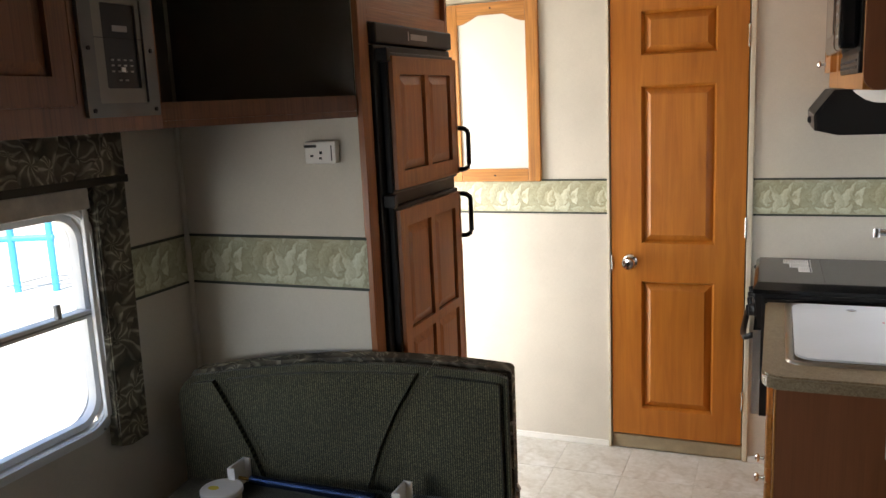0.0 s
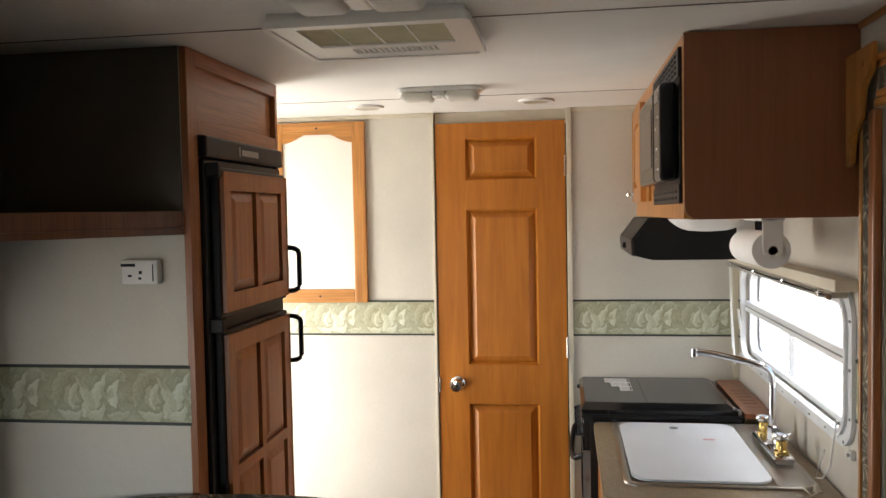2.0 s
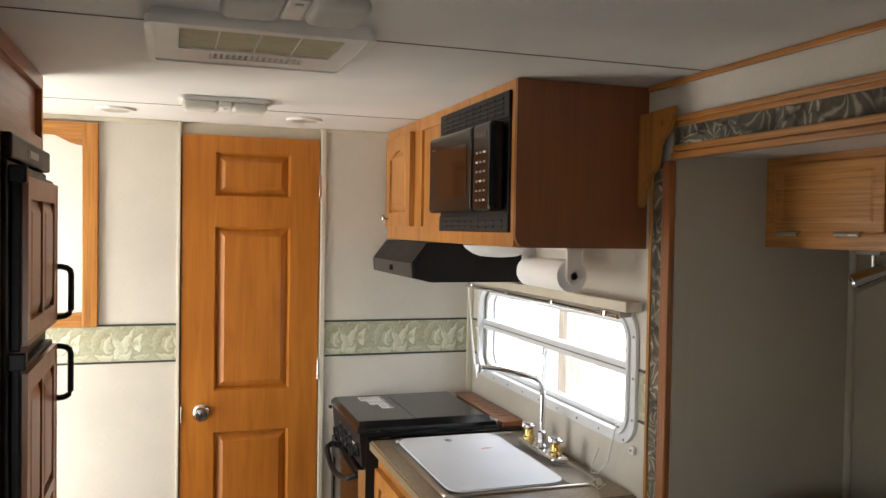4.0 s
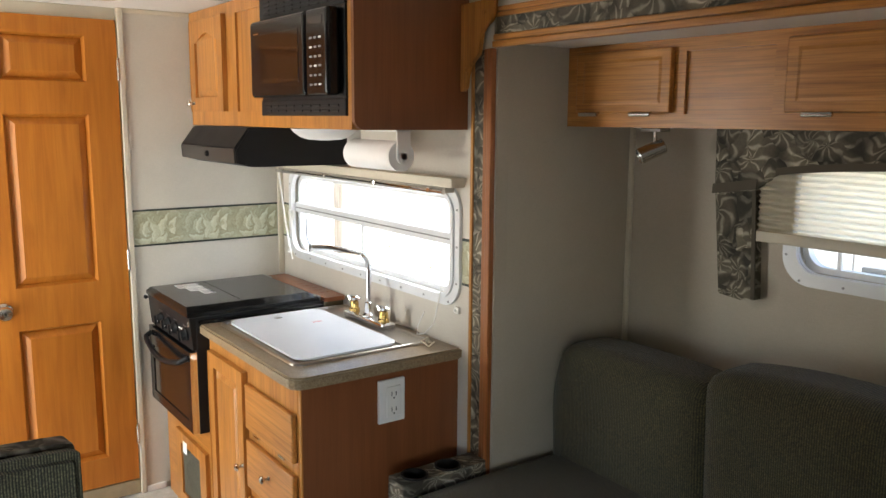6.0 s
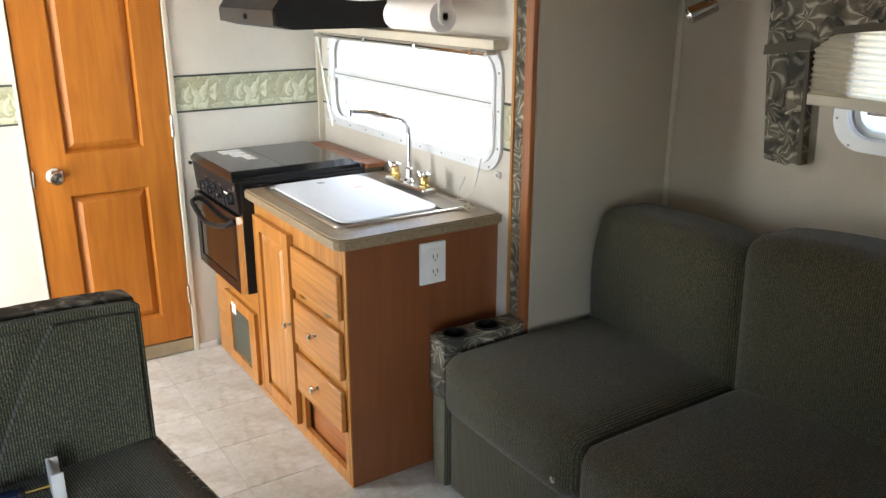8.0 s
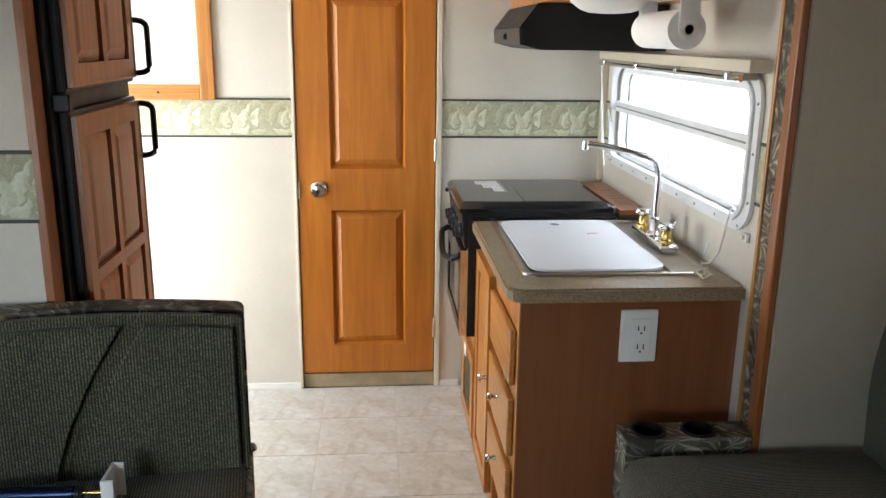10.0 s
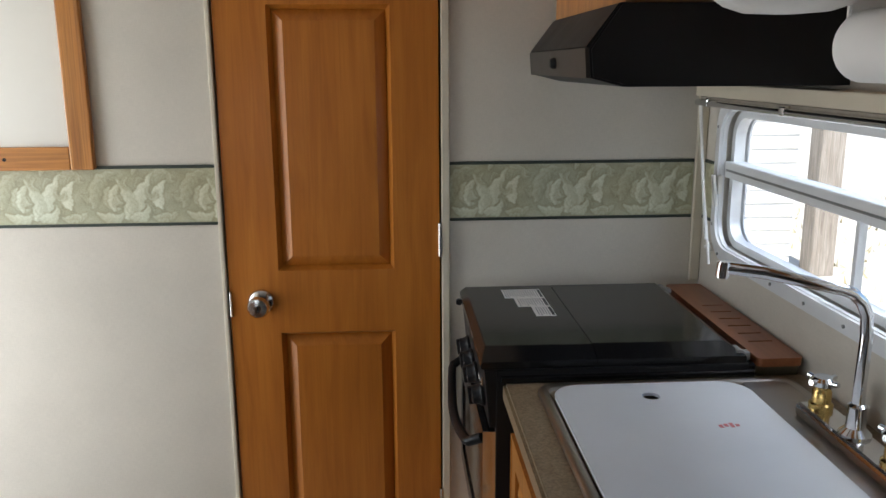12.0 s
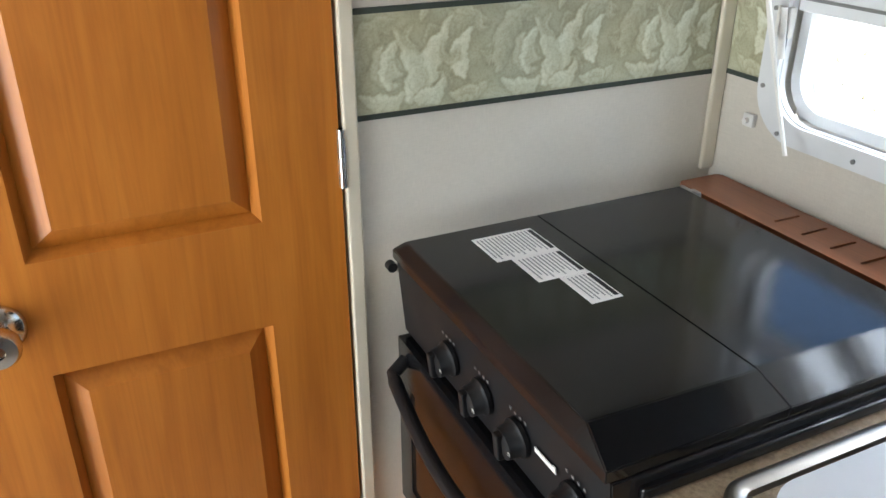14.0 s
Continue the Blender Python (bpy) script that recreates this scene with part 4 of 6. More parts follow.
part("printed_mark", join(*[cube(1.121 + 0.010 * k, 1.128 + 0.010 * k, 3.111 + 0.004 * (k % 2), 3.123 + 0.003 * (k % 3), 0.9156, 0.9160) for k in range(4)]), plain("faded_red_ink", (0.62, 0.20, 0.22), 0.5), cb, "small faded red print")

fa = thing("faucet", (1.315, 3.03, 0.909), "chrome high-arc kitchen faucet with two brass-trimmed taps", "faucet")
part("base_plate", cube(1.285, 1.345, 2.885, 3.18, 0.9064, 0.932, 0.008), CHROME, fa)
neck = [(1.316, 3.035, 0.93), (1.316, 3.035, 1.03), (1.318, 3.036, 1.10)] + [(1.318 - 0.055 * (1 - math.cos(a)), 3.037, 1.12 + 0.062 * math.sin(a)) for a in (0.3, 0.7, 1.1, 1.4)] + [(1.22, 3.04, 1.193), (1.15, 3.055, 1.207), (1.086, 3.068, 1.214)]
part("spout", tube(neck, 0.010, 16), CHROME, fa)
part("spout_tip", rod((1.088, 3.067, 1.224), (1.086, 3.068, 1.197), 0.011, bev=0.002), CHROME, fa)
part("collar", lathe([(0.026, 0), (0.026, 0.006), (0.016, 0.016), (0.014, 0.05), (0.016, 0.054), (0.011, 0.058)], Matrix.Translation((1.316, 3.035, 0.930))), CHROME, fa)
for y in (2.925, 3.145):
    tp = part("tap", lathe([(0.021, 0), (0.021, 0.010), (0.0165, 0.013), (0.0165, 0.034), (0.012, 0.040)], Matrix.Translation((1.316, y, 0.931))), BRASS, fa, "brass tap stem")
    part("lever", join(lathe([(0.015, 0), (0.022, 0.006), (0.023, 0.014), (0.016, 0.020)], Matrix.Translation((1.316, y, 0.971))), *[rod((1.316, y, 0.981), (1.316 + 0.031 * math.cos(a), y + 0.031 * math.sin(a), 0.985), 0.006, 0.005, 10) for a in (0.4, 1.97, 3.54, 5.11)]), CHROME, tp, "chrome cross handle")

# ---- range ----
RY0, RY1, RX = 3.380, 3.925, 0.733
rg = thing("kitchen_range", (RX, 3.65, 0.46), "black gas range with a folded-down glossy cover", "stove")
part("body", cube(RX + 0.03, 1.29, RY0, RY1, 0.465, 0.927, 0.003), BLACKP, rg)
side_o = [(RX + 0.006, 0.9275), (RX + 0.018, 0.80), (RX + 0.035, 0.80), (RX + 0.035, 0.9278)]
cp_ = part("control_panel", prism("y", side_o, RY0 + 0.002, RY1 - 0.002, 0.002), BLACKP, rg)
for y in (3.745, 3.650, 3.560, 3.440):
    slope = Matrix.Translation((RX + 0.011, y, 0.854)) @ Matrix.Rotation(radians(-97), 4, "Y")
    kb = part("burner_knob", lathe([(0.026, 0), (0.026, 0.006), (0.022, 0.010), (0.020, 0.024), (0.012, 0.027)], slope, 22), BLACKP, cp_)
    part("knob_grip", moved(cube(-0.019, 0.019, -0.006, 0.006, 0.014, 0.033, 0.002), slope), BLACKP, kb)
    part("dial_marks", join(*[moved(cube(0.034 - 0.002, 0.034 + 0.002, -0.02 + 0.011 * k, -0.016 + 0.011 * k, 0.0, 0.0012), slope) for k in range(4)]), GREYM, cp_)


def lettering(text, size, m):
    """Raised print: letters as a thin mesh, laid in the plane of m."""
    cu = bpy.data.curves.new(text, "FONT")
    cu.body, cu.size, cu.align_x, cu.align_y, cu.extrude = text, size, "CENTER", "CENTER", 0.0003
    tmp = bpy.data.objects.new(text, cu)
    bm = bmesh.new()
    bm.from_mesh(tmp.to_mesh())
    tmp.to_mesh_clear()
    bpy.data.objects.remove(tmp)
    bpy.data.curves.remove(cu)
    return moved(bm, m)


for y in (3.745, 3.650, 3.560):
    face = Matrix.Translation((RX + 0.011, y, 0.854)) @ Matrix.Rotation(radians(-97), 4, "Y") @ Matrix.Translation((0.0, -0.0148, 0.0253)) @ Matrix.Rotation(radians(90), 4, "Z")
    part("lettering", lettering("LITE", 0.0075, face), WHITE, cp_, "white lettering")
part("maker_bars", moved(join(cube(-0.003, 0.004, -0.022, 0.022, 0, 0.0012), cube(0.004, 0.007, -0.022, -0.016, 0, 0.0012)), Matrix.Translation((RX + 0.0095, 3.500, 0.865)) @ Matrix.Rotation(radians(-97), 4, "Y")), WHITE, cp_)
od = part("oven_door", panel_with_holes("x", RY0 + 0.008, RY1 - 0.006, 0.470, 0.792, RX + 0.004, RX + 0.03, [(RY0 + 0.05, RY1 - 0.05, 0.51, 0.715)]), BLACK, rg)
part("oven_window", cube(RX + 0.008, RX + 0.016, RY0 + 0.05, RY1 - 0.05, 0.51, 0.715), OVENGLASS, od, "dark brown oven glass")
part("door_edge", cube(RX + 0.0035, RX + 0.030, RY0 + 0.003, RY0 + 0.0075, 0.470, 0.792), CHROME, od, "bright metal door edge")
hp = [(RX + 0.004, RY0 + 0.035, 0.765), (RX - 0.022, RY0 + 0.045, 0.752)] + [(RX - 0.025 - 0.012 * math.sin(math.pi * k / 10), RY0 + 0.06 + (RY1 - RY0 - 0.12) * k / 10, 0.748 - 0.030 * math.sin(math.pi * k / 10)) for k in range(11)] + [(RX - 0.022, RY1 - 0.045, 0.752), (RX + 0.004, RY1 - 0.035, 0.765)]
part("oven_handle", tube(hp, 0.011), BLACKP, od, "curved black bar handle")
SEAM = 0.972
# two-leaf cover: low front lip, sloped edges, flat top
for x0, x1, s0, s1 in ((RX, SEAM - 0.0003, True, False), (SEAM + 0.0003, 1.285, False, True)):
    bmc = bmesh.new()
    lo = [(x0, RY0 + 0.004), (x1, RY0 + 0.004), (x1, RY1 - 0.002), (x0, RY1 - 0.002)]
    hi = [(x0 + (0.014 if s0 else 0), RY0 + 0.060), (x1 - (0.03 if s1 else 0), RY0 + 0.055), (x1 - (0.03 if s1 else 0), RY1 - 0.02), (x0 + (0.014 if s0 else 0), RY1 - 0.02)]
    rows_ = [[bmc.verts.new((u, v, z)) for u, v in o] for o, z in ((lo, 0.928), (lo, 0.943), (hi, 0.960))]
    for a, b in zip(rows_, rows_[1:]):
        for k in range(4):
            bmc.faces.new((a[k], a[(k + 1) % 4], b[(k + 1) % 4], b[k]))
    bmc.faces.new(rows_[2])
    bmc.faces.new(rows_[0][::-1])
    bmesh.ops.recalc_face_normals(bmc, faces=bmc.faces[:])
    bmesh.ops.bevel(bmc, geom=bmc.edges[:], offset=0.0012, segments=2, affect="EDGES")
    cv = part("cover_leaf", bmc, BLACK, rg, "glossy black folding cover")
part("back_rail", cube(1.287, 1.303, RY0, RY1, 0.90, 0.926, 0.003), BLACK, rg)
part("side_ledge", cube(0.772, 1.30, RY0 - 0.008, RY0 + 0.0035, 0.9005, 0.9155, 0.003), BLACK, rg, "glossy black side ledge")
part("edge_strip", cube(RX - 0.001, RX + 0.003, RY0 - 0.001, RY0 + 0.002, 0.895, 0.915, 0.001), CHROME, rg, "bright corner strip")
for y in (RY0 + 0.03, RY1 - 0.02):
    part("cover_hinge", join(cube(1.255, 1.30, y - 0.012, y + 0.012, 0.926, 0.946, 0.005), rod((1.275, y - 0.016, 0.944), (1.275, y + 0.016, 0.944), 0.009, n=14)), GREYM, rg, "metal cover hinge")
part("corner_cap", rod((RX - 0.002, RY1 - 0.008, 0.914), (RX - 0.002, RY1 + 0.006, 0.914), 0.008, n=12), BLACKP, rg)
for x0, x1, y0, y1 in ((0.836, 0.936, 3.787, 3.866), (0.858, 0.936, 3.712, 3.786), (0.889, 0.937, 3.634, 3.711)):
    lb = solo("warning_label", cube(x0, x1, y0, y1, 0.9602, 0.9608), PAPER, "white printed warning sticker on the range cover", "label", place=((x0 + x1) / 2, (y0 + y1) / 2, 0.960), group="stickers on the range cover")
    part("heading_bar", cube(x1 - 0.009, x1 - 0.002, y0 + 0.006, y1 - 0.006, 0.9608, 0.9611), BLACKP, lb)
    k = 0
    xx = x1 - 0.013
    while xx > x0 + 0.006:
        part("text_bar", cube(xx - 0.0022, xx, y0 + 0.005 + 0.006 * ((k * 7) % 3), y1 - 0.006, 0.9608, 0.9611), GREYM, lb)
        xx -= 0.0062
        k += 1
sb = thing("slotted_board", (1.35, 3.65, 0.897), "reddish-brown slotted wooden board behind the range", "vent board")
slots = [roundrect(1.330, 1.385, 3.48 + 0.055 * k, 3.486 + 0.055 * k, 0.0028, 3) for k in range(6)]
part("board", holed("z", roundrect(1.306, 1.402, 3.375, 3.965, 0.012), slots, 0.921, 0.939), RUST, sb)
part("riser", cube(1.309, 1.399, 3.39, 3.95, 0.8965, 0.9212), DARKIN, sb)

# ---- overhead kitchen cabinet, microwave, hood ----
OX, OY0, OZ = 0.987, 2.545, 1.642
ok = thing("overhead_kitchen_cabinet", (OX, 3.27, OZ), "honey oak overhead cabinet with a dark laminate end", "cabinet")
corner = [(OX + 0.035 * (1 - math.sin(a)), OZ + 0.035 * (1 - math.cos(a))) for a in (0, 0.4, 0.8, 1.2, 1.5708)]
part("end_panel", prism("y", corner + [(OX, ZC - 0.003), (XR - 0.001, ZC - 0.003), (XR - 0.001, OZ)], OY0, OY0 + 0.016), SIDE, ok, "reddish-brown laminate end panel")
part("body", cube(OX + 0.31, XR - 0.001, OY0 + 0.0165, YD - 0.001, OZ + 0.012, ZC - 0.003), SIDE, ok)
part("bottom_board", cube(OX + 0.02, XR - 0.001, OY0 + 0.0165, YD - 0.001, OZ, OZ + 0.012), OAK_Y, ok)
part("face_frame", panel_with_holes("x", OY0 + 0.0165, YD - 0.017, OZ + 0.002, ZC - 0.004, OX, OX + 0.019, [(2.582, 3.205, 1.684, 2.090), (3.235, 3.46, 1.70, 2.07)]), OAK, ok)
part("sunk_panel", cube(OX + 0.010, OX + 0.015, 3.22, 3.48, 1.69, 2.08), OAK, ok)
kd = front(ok, "cabinet_door", 3.555, 3.935, 1.700, 2.075, OX - 0.019, -1, 0.018, 0.058, OAK, "raised-panel door with an arched top", arch=True)
knob_x(kd, OX - 0.019, 3.90, 1.735, -1)

mw = thing("microwave_oven", (OX, 2.89, 1.685), "black built-in microwave oven with vented trim", "microwave")
MX = OX - 0.006
part("cavity", cube(OX + 0.004, OX + 0.30, 2.60, 3.19, 1.69, 2.085), BLACKP, mw)
for z0, z1 in ((2.012, 2.090), (1.684, 1.737)):
    tr = part("vent_trim", cube(MX - 0.004, MX + 0.008, 2.582, 3.205, z0, z1, 0.003), BLACKP, mw, "black louvred trim")
    nrow = 4 if z1 > 2 else 2
    for r in range(nrow):
        zz = z0 + 0.012 + r * (z1 - z0 - 0.02) / nrow
        for k in range(9):
            y = 2.62 + k * 0.062
            part("louvre", cube(MX - 0.0075, MX - 0.003, y, y + 0.048, zz, zz + 0.0075, 0.0015, 1), plain("louvre_black", (0.006, 0.006, 0.006), 0.6) if "louvre_black" not in bpy.data.materials else bpy.data.materials["louvre_black"], tr)
part("side_fill", cube(MX, MX + 0.010, 2.584, 3.203, 1.737, 2.012), BLACKP, mw)
md = part("door", cube(MX - 0.050, MX - 0.001, 2.760, 3.190, 1.745, 2.005, 0.014, 3), BLACK, mw, "glossy black door")
part("door_window", cube(MX - 0.0515, MX - 0.049, 2.800, 3.10, 1.790, 1.955, 0.001), OVENGLASS, md, "brown tinted window")
part("chrome_accent", cube(MX - 0.052, MX - 0.049, 3.105, 3.150, 1.957, 1.962), CHROME, md)
kp = part("key_panel", cube(MX - 0.048, MX - 0.001, 2.612, 2.757, 1.745, 2.005, 0.012, 3), BLACK, mw, "black key panel")
part("display", cube(MX - 0.0490, MX - 0.0475, 2.640, 2.735, 1.958, 1.980), OVENGLASS, kp)
for j in range(6):
    for i in range(3):
        part("key", cube(MX - 0.0492, MX - 0.0475, 2.648 + i * 0.030, 2.664 + i * 0.030, 1.775 + j * 0.028, 1.781 + j * 0.028), GREYM if (i + 2 * j) % 5 else WHITE, kp)

HY0, HY1 = 3.315, 3.922
hd = thing("range_hood", (0.97, 3.62, 1.49), "black range hood with a dull metal front", "range hood")
hood_o = [(0.922, 1.508), (0.917, 1.560), (0.972, OZ - 0.002), (XR - 0.002, OZ - 0.002), (XR - 0.002, 1.492), (0.985, 1.492)]
part("shell", prism("y", hood_o, HY0, HY1, 0.004), BLACKP, hd)
part("front_face", prism("y", [(0.914, 1.508), (0.910, 1.561), (0.917, 1.562), (0.922, 1.508)], HY0 + 0.006, HY1), HOODM, hd, "dull grey front lip")
# Black in place of the grey metal: shade under the cabinet put into the colour.
part("sloped_face", prism("y", [(0.912, 1.564), (0.969, OZ - 0.003), (0.973, OZ - 0.006), (0.917, 1.560)], HY0 + 0.006, HY1), BLACKP, hd)
part("switch", moved(lathe([(0.012, 0), (0.012, 0.006), (0.008, 0.012)], Matrix(), 14), Matrix.Translation((0.912, 3.60, 1.535)) @ Matrix.Rotation(radians(-90), 4, "Y")), BLACKP, hd, "black round switch")

pt = thing("paper_towel_holder", (1.226, 2.78, 1.555), "white plastic holder with a roll of paper towel", "paper towel")
part("roll", join(ring("y", circle(1.226, 1.555, 0.050, 32), circle(1.226, 1.555, 0.019, 32), 2.66, 2.965)), PAPER, pt, "white paper roll")
part("core", ring("y", circle(1.226, 1.555, 0.0187, 24), circle(1.226, 1.555, 0.017, 24), 2.659, 2.966), plain("card", (0.42, 0.36, 0.28), 0.9), pt, "grey card core")
for y0, y1 in ((2.644, 2.654), (2.971, 2.981)):
    part("bracket", join(prism("y", [(1.200 + 0.026 * (1 - math.cos(a)), 1.555 - 0.026 * math.sin(a)) for a in [math.pi * k / 10 for k in range(11)]] + [(1.252, OZ - 0.001), (1.200, OZ - 0.001)], y0, y1, 0.002), rod((1.226, min(y0, 2.97), 1.555), (1.226, max(y1, 2.66) if y0 < 2.7 else y1, 1.555), 0.012, n=14)), WHITE, pt)
part("mount_bar", cube(1.195, 1.257, 2.644, 2.981, OZ - 0.008, OZ - 0.0005, 0.001), WHITE, pt)

dish = thing("plate_dispenser", (1.10, 2.95, 1.60), "white scalloped plastic dispenser under the cabinet", "dispenser")
bmd = lathe([(0.02, 0.0), (0.06, 0.003), (0.085, 0.014), (0.11, 0.032), (0.118, 0.040), (0.114, 0.0405), (0.03, 0.0405)], Matrix.Translation((1.115, 2.985, 1.600)), 40)
for v in bmd.verts:
    a = math.atan2(v.co.y - 2.985, v.co.x - 1.115)
    if v.co.z > 1.61:
        v.co.z += 0.003 * math.cos(10 * a) if v.co.z < 1.635 else 0
part("bowl", bmd, WHITE, dish)


# ---- windows ----
def window(name, x, d, y0, y1, z0, z1, mid, divider, label, r=0.07, lip=0.045):
    """A round-cornered caravan window. x: inner wall face; d: the way into the room."""
    w = thing(name, (x, (y0 + y1) / 2, z0), label, "window", kind="structure")
    oy0, oy1, oz0, oz1 = y0 - lip, y1 + lip, z0 - lip * 0.85, z1 + lip * 0.85
    part("window_frame", ring("x", roundrect(oy0, oy1, oz0, oz1, r + lip * 0.5, 10), roundrect(y0 + 0.004, y1 - 0.004, z0 + 0.004, z1 - 0.004, r, 10), x + d * 0.001, x + d * 0.012), FRAMEW, w)
    part("inner_step", ring("x", roundrect(y0 - 0.012, y1 + 0.012, z0 - 0.012, z1 + 0.012, r + 0.01, 10), roundrect(y0 + 0.002, y1 - 0.002, z0 + 0.002, z1 - 0.002, r, 10), x + d * 0.012, x + d * 0.020), FRAMEW, w)
    part("reveal", ring("x", roundrect(y0 - 0.03, y1 + 0.03, z0 - 0.03, z1 + 0.03, r + 0.02, 10), roundrect(y0 + 0.012, y1 - 0.012, z0 + 0.012, z1 - 0.012, r, 10), x - d * 0.052, x - d * 0.058), FRAMEW, w)
    part("sash", ring("x", roundrect(y0 + 0.004, y1 - 0.004, z0 + 0.004, z1 - 0.004, r, 10), roundrect(y0 + 0.022, y1 - 0.022, z0 + 0.022, z1 - 0.022, r * 0.8, 10), x - d * 0.012, x - d * 0.04), FRAMEW, w)
    if mid:
        part("middle_rail", cube(x - d * 0.040, x + d * 0.004, y0 + 0.006, y1 - 0.006, mid - (0.012 if d > 0 else 0.021), mid + (0.012 if d > 0 else 0.021), 0.004), FRAMEW, w)
        part("rail_groove", cube(x + d * 0.0035, x + d * 0.006, y0 + 0.02, y1 - 0.02, mid - 0.003, mid + 0.002), GREYM, w)
    if divider:
        part("divider", cube(x - d * 0.036, x - d * 0.020, divider - 0.006, divider + 0.006, z0 + 0.02, (mid or z1) - 0.01), FRAMEW, w)
    for a, b in (((z0 + 0.02, mid or z1 - 0.02), (mid, z1 - 0.02)) if mid else ((z0 + 0.02, z1 - 0.02),) * 1):
        g = part("pane", cube(x - d * 0.030, x - d * 0.026, y0 + 0.02, y1 - 0.02, a, b), GLASS, w, "clear glass pane")
        g.visible_shadow = False
    n = max(4, round((y1 - y0) / 0.15))
    for k in range(n + 1):
        y = oy0 + 0.06 + (oy1 - oy0 - 0.12) * k / n
        for z in (oz0 + 0.015,):
            part("screw", rod((x + d * 0.011, y, z), (x + d * 0.0145, y, z), 0.004, n=8), GREYM, w)
    for z in (z0 + 0.05, (z0 + z1) / 2, z1 - 0.05):
        for y in (oy0 + 0.013, oy1 - 0.013):
            part("screw", rod((x + d * 0.011, y, z), (x + d * 0.0145, y, z), 0.004, n=8), GREYM, w)
    return w


wk = window("window_1", XR, -1, 2.612, 3.864, 1.072, 1.425, 1.270, 3.28, "white-framed round-cornered kitchen window", lip=0.042)
part("crank_latch", join(cube(XR - 0.02, XR - 0.006, 3.855, 3.885, 1.205, 1.255, 0.004), rod((XR - 0.03, 3.862, 1.255), (XR - 0.022, 3.858, 1.175), 0.006, n=10)), WHITE, wk, "small white latch")
window("window_2", XL, 1, 0.86, 1.992, 0.805, 1.418, 1.128, None, "large white-framed dinette window", r=0.085, lip=0.030)
window("window_3", XS, -1, 0.76, 1.735, 1.232, 1.578, None, 1.62, "round-cornered window over the sofa")

bk = thing("kitchen_blind", (XR, 3.25, 1.45), "raised white blind with its headrail above the kitchen window", "blind")
part("headrail", cube(1.352, XR - 0.001, 2.556, 3.945, 1.452, 1.484, 0.003), CREAM, bk)
part("folded_slat", cube(1.358, 1.400, 2.60, 3.93, 1.432, 1.451, 0.004), plain("blind_slats", (0.40, 0.36, 0.30), 0.6, vary=0.2, scale=30), bk)
part("bottom_bar", rod((1.352, 2.60, 1.436), (1.352, 3.93, 1.436), 0.008, n=12), CHROME, bk)
for y in (2.68, 3.05, 3.45, 3.86):
    part("bracket", cube(1.343, 1.366, y - 0.012, y + 0.012, 1.428, 1.449, 0.004), CHROME, bk)
for a, b in (((1.36, 3.925, 1.44), (1.345, 3.80, 1.10)), ((1.36, 3.935, 1.44), (1.35, 3.78, 1.04))):
    part("cord", tube([a, ((a[0] + b[0]) / 2, (a[1] + b[1]) / 2 + 0.004, (a[2] + b[2]) / 2 - 0.01), b], 0.0035, 8), WHITE, bk)
pull = [(1.385, 2.66, 1.44), (1.392, 2.655, 1.30), (1.39, 2.66, 1.10), (1.385, 2.70, 0.96), (1.38, 2.75, 0.915), (1.375, 2.79, 0.904), (1.385, 2.80, 0.930), (1.392, 2.77, 0.99)]
solo("blind_cord", tube(pull[2:], 0.0025, 8), WHITE, "white pull cord trailing onto the worktop", "cord", place=(1.385, 2.72, 0.902))
solo("cord_knot", join(tube([(1.33 + 0.022 * math.cos(a), 2.66 + 0.03 * math.sin(a), 0.904 + 0.012 * abs(math.sin(a * 1.5))) for a in [k * 0.6 for k in range(11)]], 0.0028, 8), rod((1.345, 2.68, 0.901), (1.345, 2.68, 0.922), 0.009, 0.005, 12)), CREAM, "small coil of cream cord lying on the worktop", "cord", place=(1.335, 2.66, 0.901))
for p in ((XR, 3.915, 1.055), (XR, 2.585, 1.03)):
    solo("wall_clip", join(cube(XR - 0.012, XR - 0.0005, p[1] - 0.012, p[1] + 0.012, p[2] - 0.012, p[2] + 0.012, 0.003), rod((XR - 0.02, p[1], p[2]), (XR - 0.011, p[1], p[2]), 0.005, n=10)), WHITE, "tiny white plastic blind clip on the wall", "clip", place=p, group="blind clips")

# ---- slide-out trim ----
FX = XR - 0.016
tc_ = thing("trim_slide_post", (XR, 2.45, 0), "oak moulding with a leaf-print fabric strip beside the slide-out", "trim", kind="structure")
part("fabric_strip", cube(FX + 0.004, XR - 0.001, 2.444, 2.494, 0.0, 1.89), LEAF, tc_, "leaf-print fabric strip")
part("inner_moulding", join(cube(FX - 0.002, XR - 0.001, 2.424, 2.444, 0.0, 1.893, 0.004), cube(FX - 0.007, XR - 0.001, 2.398, 2.423, 0.0, 1.893, 0.005)), CHERRY, tc_, "ribbed oak moulding")
part("outer_moulding", cube(FX - 0.002, XR - 0.001, 2.494, 2.508, 0.0, 1.89, 0.003), OAK, tc_)
part("slide_edge", cube(XR + 0.001, XR + 0.05, YS1 - 0.004, YS1 - 0.0005, 0.0, ZS), SLIDEWALL_SHADED, tc_, "beige edge strip")
th_ = thing("trim_slide_header", (XR, 1.3, 1.9), "oak header with a leaf-print fabric band over the slide-out", "trim", kind="structure")
part("lower_moulding", join(cube(FX - 0.002, XR - 0.001, YS0 - 0.1, 2.40, 1.915, 1.934, 0.004), cube(FX - 0.007, XR - 0.001, YS0 - 0.1, 2.40, 1.894, 1.914, 0.005)), OAK_Y, th_)
